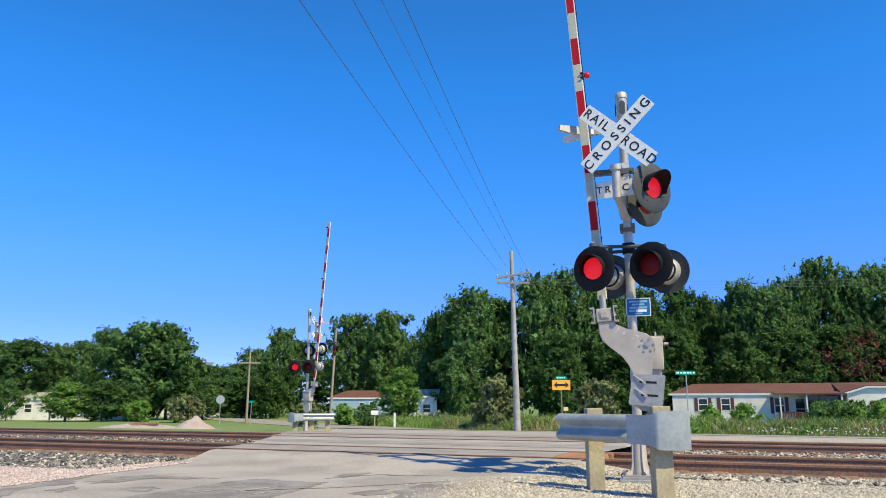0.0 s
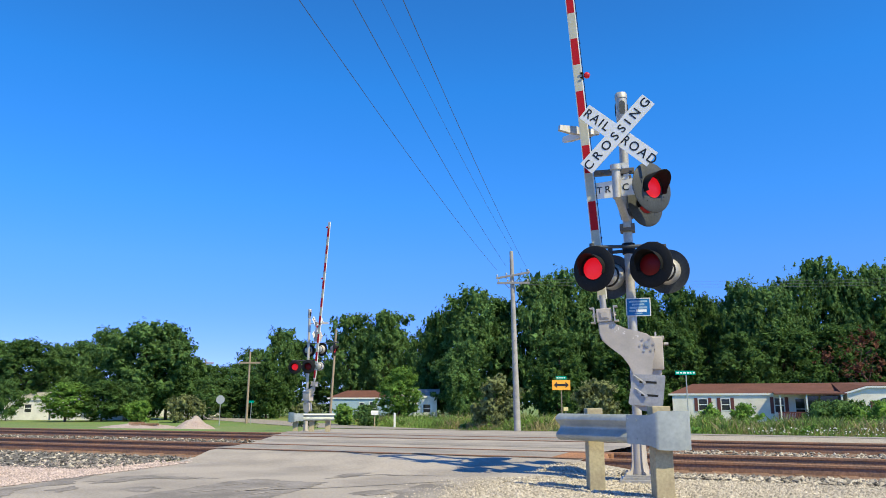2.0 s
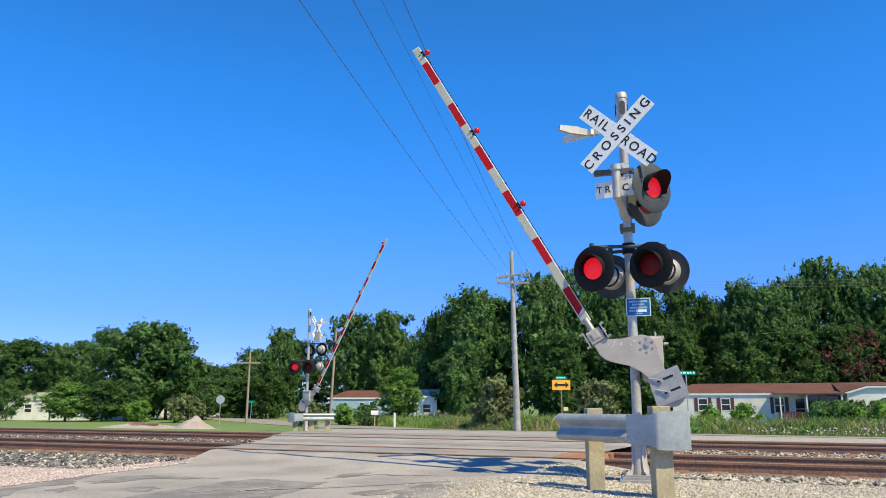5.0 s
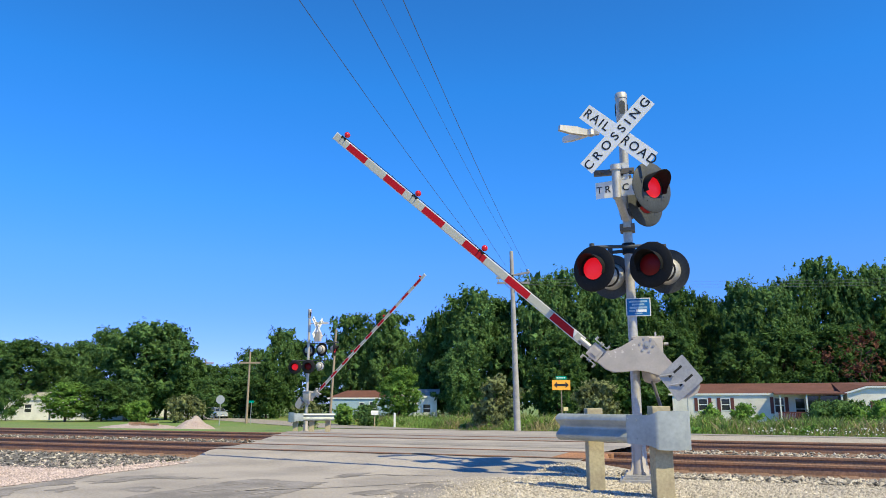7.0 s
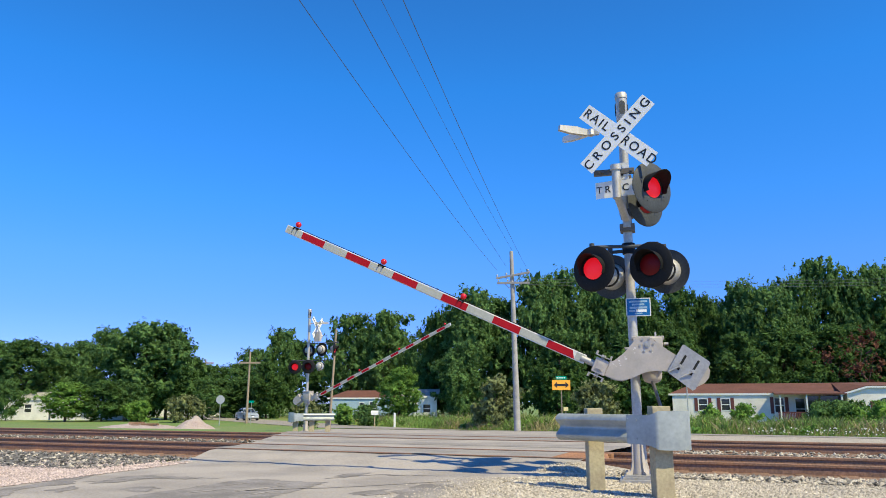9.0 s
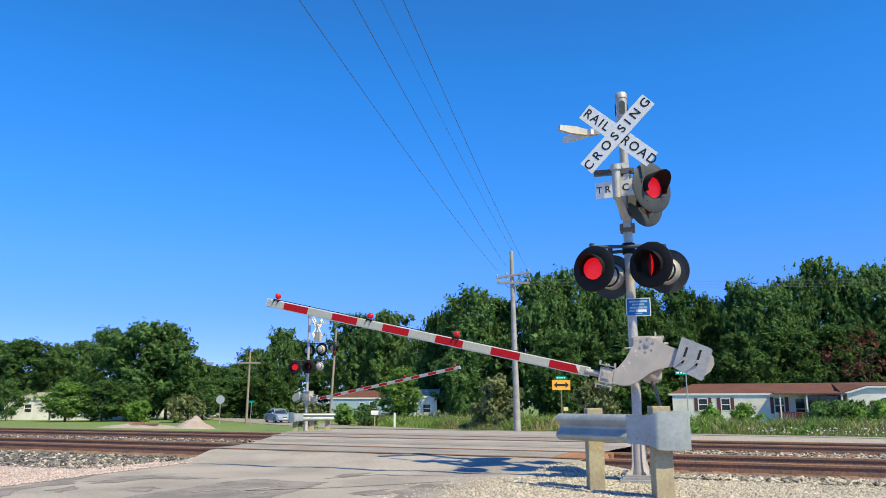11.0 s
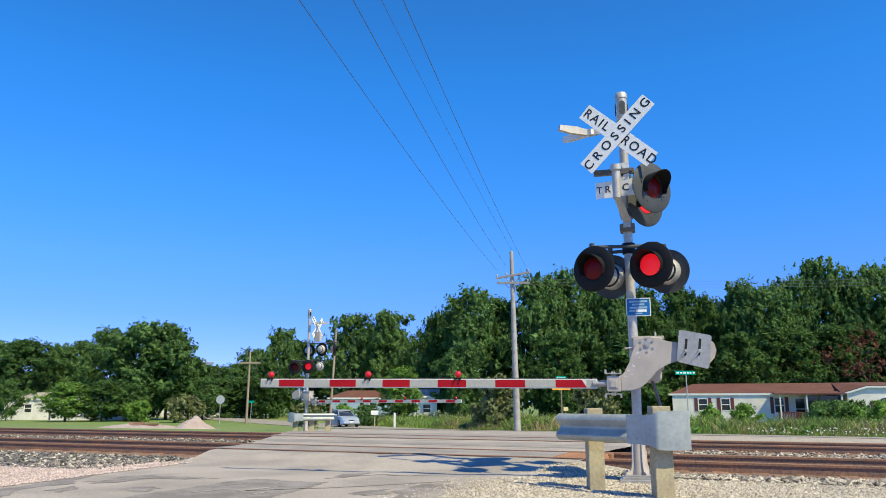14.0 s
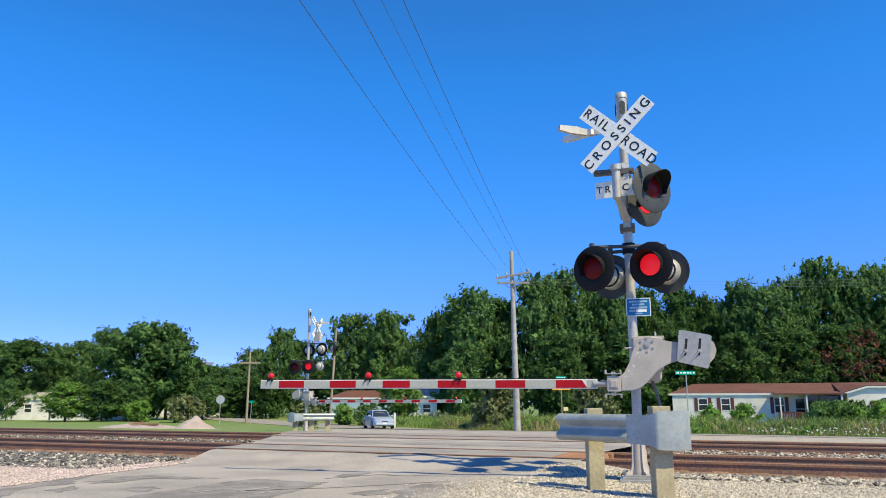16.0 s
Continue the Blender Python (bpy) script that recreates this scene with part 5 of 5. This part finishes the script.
def build_weeds():
    rnd = np.random.default_rng(5)
    for name, mat, count, lo, hi, label in (("weeds", WEED, 62000, 0.35, 1.25, "tall green weeds along the side road"), ("dry_weeds", WEED_DRY, 20000, 0.45, 1.3, "dry yellowish weed stalks along the side road")):
        spots = []
        while len(spots) < count:
            y = rnd.uniform(28, 84)
            off = rnd.uniform(5.2, 26) if rnd.random() < 0.6 else rnd.uniform(5.0, 11)
            x = side_road_x(y) + off
            if x > 0.66 * y or x < -0.115 * y:
                continue
            patch = 0.55 + 0.75 * noise.noise((x * 0.22, y * 0.22, 3.0 if mat is WEED else 8.0)) + 0.35 * noise.noise((x * 0.7, y * 0.7, 5.0))
            edge = min(1.0, 0.25 + (off - 5.0) / 2.5)
            spots.append((x, y, rnd.uniform(lo, hi) * max(0.22, patch + 0.2) * edge))
        blades(name, spots, label, mat, 3)
    blobs = []
    while len(blobs) < 330:
        y = rnd.uniform(32, 80)
        off = 5.2 + abs(rnd.normal()) * 7
        x = side_road_x(y) + off
        if -0.115 * y < x < 0.66 * y:
            r = rnd.uniform(0.35, 1.0) * min(1.0, 0.35 + (off - 5) / 6)
            blobs.append((x, y, ground_z(x, y) + r * 0.35, r * 1.2, r * 1.2, r * 0.8))
    for name, mat, part_of, seed in (("weed_clumps", LEAF_LIGHT, blobs[::2], 21), ("shrubby_weeds", WEED, blobs[1::2], 22)):
        me = leaf_mesh(name, part_of, 22000, 0.07, mat, np.random.default_rng(seed), edge=0.3)
        tagged(new(name, me), "low leafy green weeds along the side road", "weeds", kind="stuff")
    spots = []
    while len(spots) < 130:
        y = rnd.uniform(30, 46)
        x = side_road_x(y) + rnd.uniform(4.3, 6.5)
        if 0.40 * y < x < 0.58 * y:
            spots.append((x, y))
    v, f = [], []
    for x, y in spots:
        z = ground_z(x, y) + rnd.uniform(0.1, 0.45)
        r = rnd.uniform(0.02, 0.05)
        k = len(v)
        v += [(x - r, y, z), (x, y - r, z), (x + r, y, z), (x, y + r, z), (x, y, z + r), (x, y, z - r)]
        for a, b in ((0, 1), (1, 2), (2, 3), (3, 0)):
            f += [(k + a, k + b, k + 4), (k + b, k + a, k + 5)]
    tagged(new("wild_flowers", from_lists("wild_flowers", v, f, FLOWER)), "small white wild flowers in the roadside weeds", "flowers", kind="stuff")


def build_bushes():
    for i, (b, d, h, w, mat, label, n) in enumerate((
            (0.070, 60, 3.9, 3.6, LEAF_DRY, "tall feathery grey-green bush", 5000), (0.201, 62, 3.6, 4.2, LEAF_DRY, "feathery grey-green bush by the road", 5000),
            (-0.338, 84, 2.6, 4.6, LEAF_DRY, "rounded dry brownish bush", 5000), (-0.400, 88, 2.1, 3.0, LEAF_LIGHT, "bright green rounded bush", 4000),
            (-0.132, 74, 1.8, 2.0, LEAF_LIGHT, "green bush before a blue house", 2500), (-0.100, 72, 1.6, 2.4, LEAF, "low green bush before a blue house", 3000),
            (0.526, 62, 2.0, 4.6, LEAF, "green bush before the mobile home", 5000), (0.500, 64, 1.9, 3.2, LEAF, "green bush before the mobile home porch", 4000), (0.58, 58, 2.0, 5.0, LEAF_LIGHT, "green bush before the mobile home", 4000), (0.395, 66, 1.8, 2.4, LEAF_LIGHT, "low leafy bush beneath the home windows", 2000), (0.352, 66, 1.7, 2.0, LEAF_LIGHT, "low leafy bush beneath the home windows", 1800),
            (-0.18, 60, 1.8, 2.0, LEAF_DRY, "pale dry roadside bush", 2500), (0.560, 80, 9.5, 8.5, LEAF_BROWN, "bare reddish-brown half dead tree by the home", 1900))):
        x = b * d
        make_tree("bush" if h < 8 else "dead_tree", Matrix.Translation((x, d, ground_z(x, d))), label, h * 1.05, w, mat, 60 + i, n, 0.10 if h < 8 else 0.12, 0.05, 14, "bush" if h < 8 else "tree", 0.07 if h < 8 else 0.16)


def stones(name, spots, mat, label, seed):
    """Loose stones: spots of x, y, z, radius."""
    rnd = np.random.default_rng(seed)
    s = np.array(spots)
    n = len(s)
    unit = np.array([(1, 0, 0), (0.3, 0.95, 0), (-0.8, 0.6, 0), (-0.8, -0.6, 0), (0.3, -0.95, 0), (0.1, 0.1, 0.75), (0, 0, -0.6)])
    a = rnd.random(n) * 6.28
    c, si = np.cos(a), np.sin(a)
    k = unit[None] * (0.7 + 0.6 * rnd.random((n, 7, 1)))
    k[:, 5, :2] += rnd.normal(size=(n, 2)) * 0.3
    v = np.stack([k[..., 0] * c[:, None] - k[..., 1] * si[:, None], k[..., 0] * si[:, None] + k[..., 1] * c[:, None], k[..., 2]], -1) * s[:, None, 3:4] + s[:, None, :3]
    tri = np.array([(i, (i + 1) % 5, 5) for i in range(5)] + [((i + 1) % 5, i, 6) for i in range(5)])
    f = (tri[None] + (np.arange(n) * 7)[:, None, None]).reshape(-1, 3)
    ob = new(name, from_lists(name, v.reshape(-1, 3).tolist(), f.tolist(), mat))
    return tagged(ob, label, "stones", kind="stuff")


def road_right(y):
    return float(np.interp(y, [r[3] for r in ROAD_EDGES], [r[2] for r in ROAD_EDGES]))


def road_left(y):
    return float(np.interp(y, [r[1] for r in ROAD_EDGES], [r[0] for r in ROAD_EDGES]))


def pad_z(x, y):
    """Loose gravel banked up against the road's edges."""
    off = max(x - road_right(y), road_left(y) - x)
    k = min(1.0, max(0.0, off / 1.1))
    return (road_z(x, y) + 0.008) * (1 - k) + (ground_z(x, y) + 0.018) * k if off > -0.3 else road_z(x, y) - 0.03


def build_gravel():
    rows = [(road_right(y) - 0.45, y, road_right(y) + 9, y - 0.31 * y) for y in np.arange(1.0, 11.9, 0.3)]
    ribbon("gravel_pad", rows, pad_z, GRAVEL, "pale crushed stone round the signal", 40)
    rows = [(road_left(y) - 9, y + 0.30 * y, road_left(y) + 0.45, y) for y in np.arange(1.0, 12.2, 0.3)]
    ribbon("gravel_shoulder", rows, pad_z, GRAVEL_PINK, "pinkish gravel road shoulder", 40)
    rnd = np.random.default_rng(8)
    pale, dark, pink = [], [], []
    while len(pale) < 24000:
        y = rnd.uniform(6.9, 11.6)
        x = rnd.uniform(0.2, 7.0)
        u = ACROSS.x * x + ACROSS.y * y
        r = road_right(y)
        if x < r - 0.45 or u > 11.35 or x > 0.68 * y or (x < r and rnd.random() < 0.35):
            continue
        pale.append((x, y, max(pad_z(x, y), road_z(x, y) if x < r else -1), rnd.uniform(0.007, 0.021) * (1.7 if rnd.random() < 0.06 else 1.0)))
    while len(dark) < 18000:
        s = rnd.uniform(-30, 16)
        u = rnd.choice([rnd.uniform(8.8 if s < -7.5 else 10.7, 11.28), rnd.uniform(13.7, 16.8), rnd.uniform(12.1, 13.4), rnd.uniform(17.2, 18.3)], p=[0.45, 0.35, 0.1, 0.1])
        x, y = track_xy(s, u)
        if road_left(y) - 0.3 < x < road_right(y) + 0.1:
            continue
        (dark if rnd.random() < (0.80 if x < 0 else 0.22) else pale).append((x, y, ground_z(x, y) + rnd.uniform(0.0, 0.05), rnd.uniform(0.02, 0.045)))
    while len(pale) < 36000:
        s, u = rnd.uniform(-1.0, 12.0), rnd.uniform(13.7, 16.8)
        x, y = track_xy(s, u)
        if x > road_right(y) - 0.1 and x < 0.68 * y:
            pale.append((x, y, ground_z(x, y) + rnd.uniform(0.02, 0.10), rnd.uniform(0.02, 0.04)))
    while len(pink) < 9000:
        y = rnd.uniform(8, 16)
        x = road_left(y) - rnd.uniform(-0.3, 5.5)
        u = ACROSS.x * x + ACROSS.y * y
        if u > (8.9 if x < -7 else 10.2) + rnd.normal() * 0.25 or x < -0.64 * y:
            continue
        pink.append((x, y, max(pad_z(x, y), road_z(x, y) - 0.01 if x > road_left(y) else -1), rnd.uniform(0.010, 0.028)))
    for k in range(5000):
        y = rnd.uniform(6.5, 11)
        x = road_right(y) - 0.25 - abs(rnd.normal()) * 0.4
        pale.append((x, y, road_z(x, y) + 0.002, rnd.uniform(0.004, 0.013)))
    stones("gravel", pale, STONE, "loose pale crushed stone beside the road", 1)
    stones("ballast", dark, STONE_DARK, "grey crushed ballast stones along the rails", 2)
    stones("shoulder_gravel", pink, STONE_PINK, "pinkish gravel on the road shoulder", 3)
    # heaps beyond the tracks
    for b, d, r, h, label in ((-0.326, 40, 1.12, 0.72, "small conical heap of pinkish gravel"), (-0.400, 41, 2.2, 0.30, "low spread heap of gravel and boards")):
        x = b * d
        bm = bmesh.new()
        bmesh.ops.create_grid(bm, x_segments=24, y_segments=24, size=r)
        for v in bm.verts:
            q = min(1.0, v.co.length / r)
            v.co.z = h * (1 - q) ** (1.0 if h > 0.5 else 0.6) * (1 + 0.25 * noise.noise(v.co * 2.5)) - 0.03
        ob = part("gravel_heap", bm, GRAVEL_PINK, None, "", Matrix.Translation((x, d, ground_z(x, d))))
        tagged(ob, label, "gravel heap")
    for k, (x, y, a, l) in enumerate(((-15.9, 40.2, 0.1, 1.2), (-15.5, 40.4, -0.12, 0.9), (-16.3, 40.6, 0.3, 0.8))):
        bm = bmesh.new()
        box(bm, (-l / 2, -0.1, 0), (l / 2, 0.1, 0.1), 0.012)
        ob = part("old_tie", bm, TIE, None, "", Matrix.Translation((x, y, ground_z(x, y) + 0.10 + 0.06 * k)) @ Matrix.Rotation(a, 4, "Z"))
        tagged(ob, "old brown timber lying on a gravel heap", "timber", "timbers on the heap")


def patch_on_road(points, mat, label, name="road_patch", lift=0.0035, ragged=1.0):
    """A thin irregular patch that lies on the road."""
    bm = bmesh.new()
    vs = []
    for i, (x, y) in enumerate(points):
        nx, ny = points[(i + 1) % len(points)]
        for k in range(12):
            px, py = x + (nx - x) * k / 12, y + (ny - y) * k / 12
            w = ragged * (noise.noise((px * 2.3, py * 2.3, 1.0)) * 0.10 + noise.noise((px * 8, py * 8, 4.0)) * 0.09 + noise.noise((px * 23, py * 23, 2.0)) * 0.05)
            vs.append(bm.verts.new((px + w, py + w * 0.7, 0)))
    bm.faces.new(vs)
    bmesh.ops.triangulate(bm, faces=bm.faces)
    for v in bm.verts:
        v.co.z = road_z(v.co.x, v.co.y) + lift
    ob = part(name, bm, mat)
    return tagged(ob, label, "road patch", kind="structure")


def build_crossing():
    """Flangeways, panel edges and timbers where the road meets the rails."""
    for u in RAILS:
        for side, w in ((-0.075, 0.035), (0.075, 0.035)):
            s0 = next(s for s in np.arange(-14, 0, 0.05) if track_xy(s, u)[0] > road_left(track_xy(s, u)[1]))
            s1 = next(s for s in np.arange(12, -6, -0.05) if track_xy(s, u)[0] < road_right(track_xy(s, u)[1]))
            bm = bmesh.new()
            p = [track_xy(s0, u + side - w), track_xy(s1, u + side - w), track_xy(s1, u + side + w), track_xy(s0, u + side + w)]
            bm.faces.new([bm.verts.new((x, y, 0.041)) for x, y in p])
            tagged(part("flangeway", bm, DARK), "dark gap in the road beside the rail", "flangeway", kind="structure")
    for u0, u1 in ((12.12, 13.36), (14.6, 15.6), (17.12, 18.36), (18.7, 19.6)):
        rows = []
        um = (u0 + u1) / 2
        s0 = next(s for s in np.arange(-14, 0, 0.05) if track_xy(s, um)[0] > road_left(track_xy(s, um)[1]))
        s1 = next(s for s in np.arange(12, -6, -0.05) if track_xy(s, um)[0] < road_right(track_xy(s, um)[1]))
        for k in range(25):
            s = s0 + (s1 - s0) * k / 24
            wob = 0.05 * noise.noise((s * 1.3, u0, 0.0))
            rows.append((*track_xy(s, u0 + wob), *track_xy(s, u1 - wob)))
        ribbon("crossing_panel", rows, lambda x, y: 0.040, ASPHALT_MID, "grey asphalt panel set between the rails", 3)
    for u0, n in ((12.25, 5),):
        for k in range(n):
            u = u0 + k * 0.25
            s1 = next(s for s in np.arange(12, -6, -0.05) if track_xy(s, u)[0] < road_right(track_xy(s, u)[1]))
            x, y = track_xy(s1 + 0.05, u)
            bm = bmesh.new()
            box(bm, (-0.55, -0.115, -0.16), (0.22 + random.uniform(-0.1, 0.12), 0.115, 0.008), 0.015)
            ob = part("crossing_timber", bm, TIMBER, None, "", Matrix.Translation((x, y, 0.035)) @ Matrix.Rotation(-TRACK_TURN, 4, "Z"))
            tagged(ob, "orange-brown weathered crossing timber end", "timber", "crossing timbers")


def build_patches():
    for outline in ([(-5.25, 8.3), (-5.09, 9.65), (-5.13, 10.43), (-4.93, 11.16), (-4.78, 10.66), (-4.83, 10.13), (-4.6, 9.59), (-4.92, 9.34), (-4.75, 8.3)],
                    [(-4.46, 9.65), (-4.4, 10.5), (-4.14, 10.82), (-3.77, 10.66), (-3.19, 10.43), (-3.38, 10.2), (-3.88, 10.35), (-4.17, 9.78)],
                    [(-4.6, 8.98), (-4.51, 9.45), (-4.26, 9.1), (-4.31, 8.77)],
                    [(-3.6, 7.8), (-3.21, 8.77), (-3.01, 9.22), (-2.78, 9.92), (-2.47, 10.28), (-2.08, 10.06), (-1.49, 9.78), (-1.63, 9.16), (-1.77, 8.56), (-1.95, 7.8)],
                    [(-0.6, 7.8), (-0.54, 8.87), (-0.4, 9.22), (-0.27, 9.65), (0.04, 9.72), (0.11, 9.34), (-0.08, 7.8)],
                    [(-3.8, 9.1), (-3.7, 9.34), (-3.36, 9.16), (-3.36, 8.82), (-3.67, 8.87)],
                    [(-1.5, 10.6), (-1.33, 11.05), (-1.01, 11.18), (-1.13, 10.75), (-1.29, 10.47)],
                    [(-1.06, 8.66), (-0.81, 8.98), (-0.64, 9.1), (-0.63, 8.56), (-0.88, 8.46)]):
        patch_on_road(outline, ASPHALT_DARK, "dark patched asphalt worn into the road")
    # pale streaks where the patch has worn through
    for x, y, dx, dy in ((-2.95, 8.6, 0.45, 0.5), (-2.75, 9.3, 0.35, 0.55), (-2.45, 8.7, 0.55, 0.75), (-2.2, 9.55, 0.3, 0.25), (-2.2, 8.4, 0.3, 0.5)):
        patch_on_road([(x, y), (x + dx * 0.5, y + dy * 0.6), (x + dx, y + dy), (x + dx * 0.6, y + dy * 0.5)], ASPHALT, "pale worn streak in the dark road patch", "road_streak", 0.007, 0.35)
    # sealed cracks
    for outline in ([(-4.6, 9.9), (-3.9, 10.4), (-3.0, 10.3), (-3.0, 10.26), (-3.9, 10.36), (-4.6, 9.86)], [(-2.4, 8.9), (-1.2, 9.3), (0.1, 10.0), (0.12, 9.96), (-1.2, 9.25), (-2.4, 8.85)],
                    [(-1.6, 10.3), (-0.9, 10.9), (0.4, 10.6), (0.4, 10.56), (-0.9, 10.85), (-1.6, 10.26)]):
        patch_on_road(outline, ASPHALT_DARK, "dark sealed crack in the road", "road_crack")


def motions():
    for arm, base, rows in GATES:
        walk(arm, [(t, base @ Matrix.Rotation(-radians(a), 4, "Y")) for t, a in rows])
    for lens, phase in LENSES:
        home = Matrix.Translation((0, -0.005, 0))
        # phase 0 is lit at the start; the two sides drift a little against each other
        angle = 0 if phase == 0 else 180
        rows = [(0.0, angle)]
        for k in range(31):
            # left to right, then right to left
            turn_at = (0.28 if k % 2 == 0 else 0.79) + 1.0193 * (k // 2)
            if phase == 0:
                turn_at += -0.09 if turn_at < 13.1 else 0.06
            else:
                turn_at += 0.0 if turn_at < 11 else 0.09
            f0 = round(turn_at * FPS - 1.5)
            if f0 > 475:
                break
            for i in range(4):
                rows.append(((f0 + i) / FPS, angle + 60 * i))
            angle += 180
        rows.append((16.0, angle))
        walk(lens, [(t, home @ Matrix.Rotation(radians(a), 4, "Z")) for t, a in rows])
    drive = [(0, -55.0, 145.5, -59), (4.5, -39.6, 119.6, -59), (7.0, -31.0, 105, -59), (9.0, -24.0, 93.4, -59), (11.5, -16.4, 80.6, -60), (13.2, -10.7, 71, -62), (14.5, -7.9, 66.4, -66), (15.3, -6.2, 63.8, -70), (16.0, -5.25, 62.2, -73)]
    rows = []
    for t, x, y, head in drive:
        z = (ground_z(x - 0.7, y + 1.2) + ground_z(x + 0.7, y - 1.2)) / 2 + 0.03
        slope = math.degrees(math.atan2(ground_z(x - 0.7, y + 1.2) - ground_z(x + 0.7, y - 1.2), 2.8))
        rows.append((t, Matrix.Translation((x, y, z)) @ Matrix.Rotation(radians(head), 4, "Z") @ Matrix.Rotation(radians(slope), 4, "Y")))
    walk(CAR, rows)
    # the wheels roll with the way driven
    way = [0.0]
    for (t0, x0, y0, h0), (t1, x1, y1, h1) in zip(drive, drive[1:]):
        way.append(way[-1] + math.dist((x0, y0), (x1, y1)))
    times = [d[0] for d in drive]
    for wheel, home in WHEELS:
        walk(wheel, [(k / FPS, home @ Matrix.Rotation(float(np.interp(k / FPS, times, way)) / 0.32, 4, "Y")) for k in range(0, 16 * FPS + 1)])


build_ground()
build_roads()
build_track_bed()
build_near_signal()
build_far_signal()
build_guardrails()
build_utility_poles()
far_pole(-0.258, 80, 7.6, 0.14, 0.05, 6.4, 1.15, "brown wooden utility pole with one crossarm")
far_pole(-0.316, 102, 8.0, 0.13, 0.0, 7.5, 1.1, "distant wooden utility pole with one crossarm")
far_pole(-0.149, 40, 5.4, 0.075, 0.22, 0, 0, "thin brown wooden pole beside the far signal")
build_signs()
build_roadside_posts()
CAR = car()
build_houses()
build_trees()
build_bushes()
build_weeds()
build_crossing()
build_patches()
build_gravel()
build_rails()
motions()
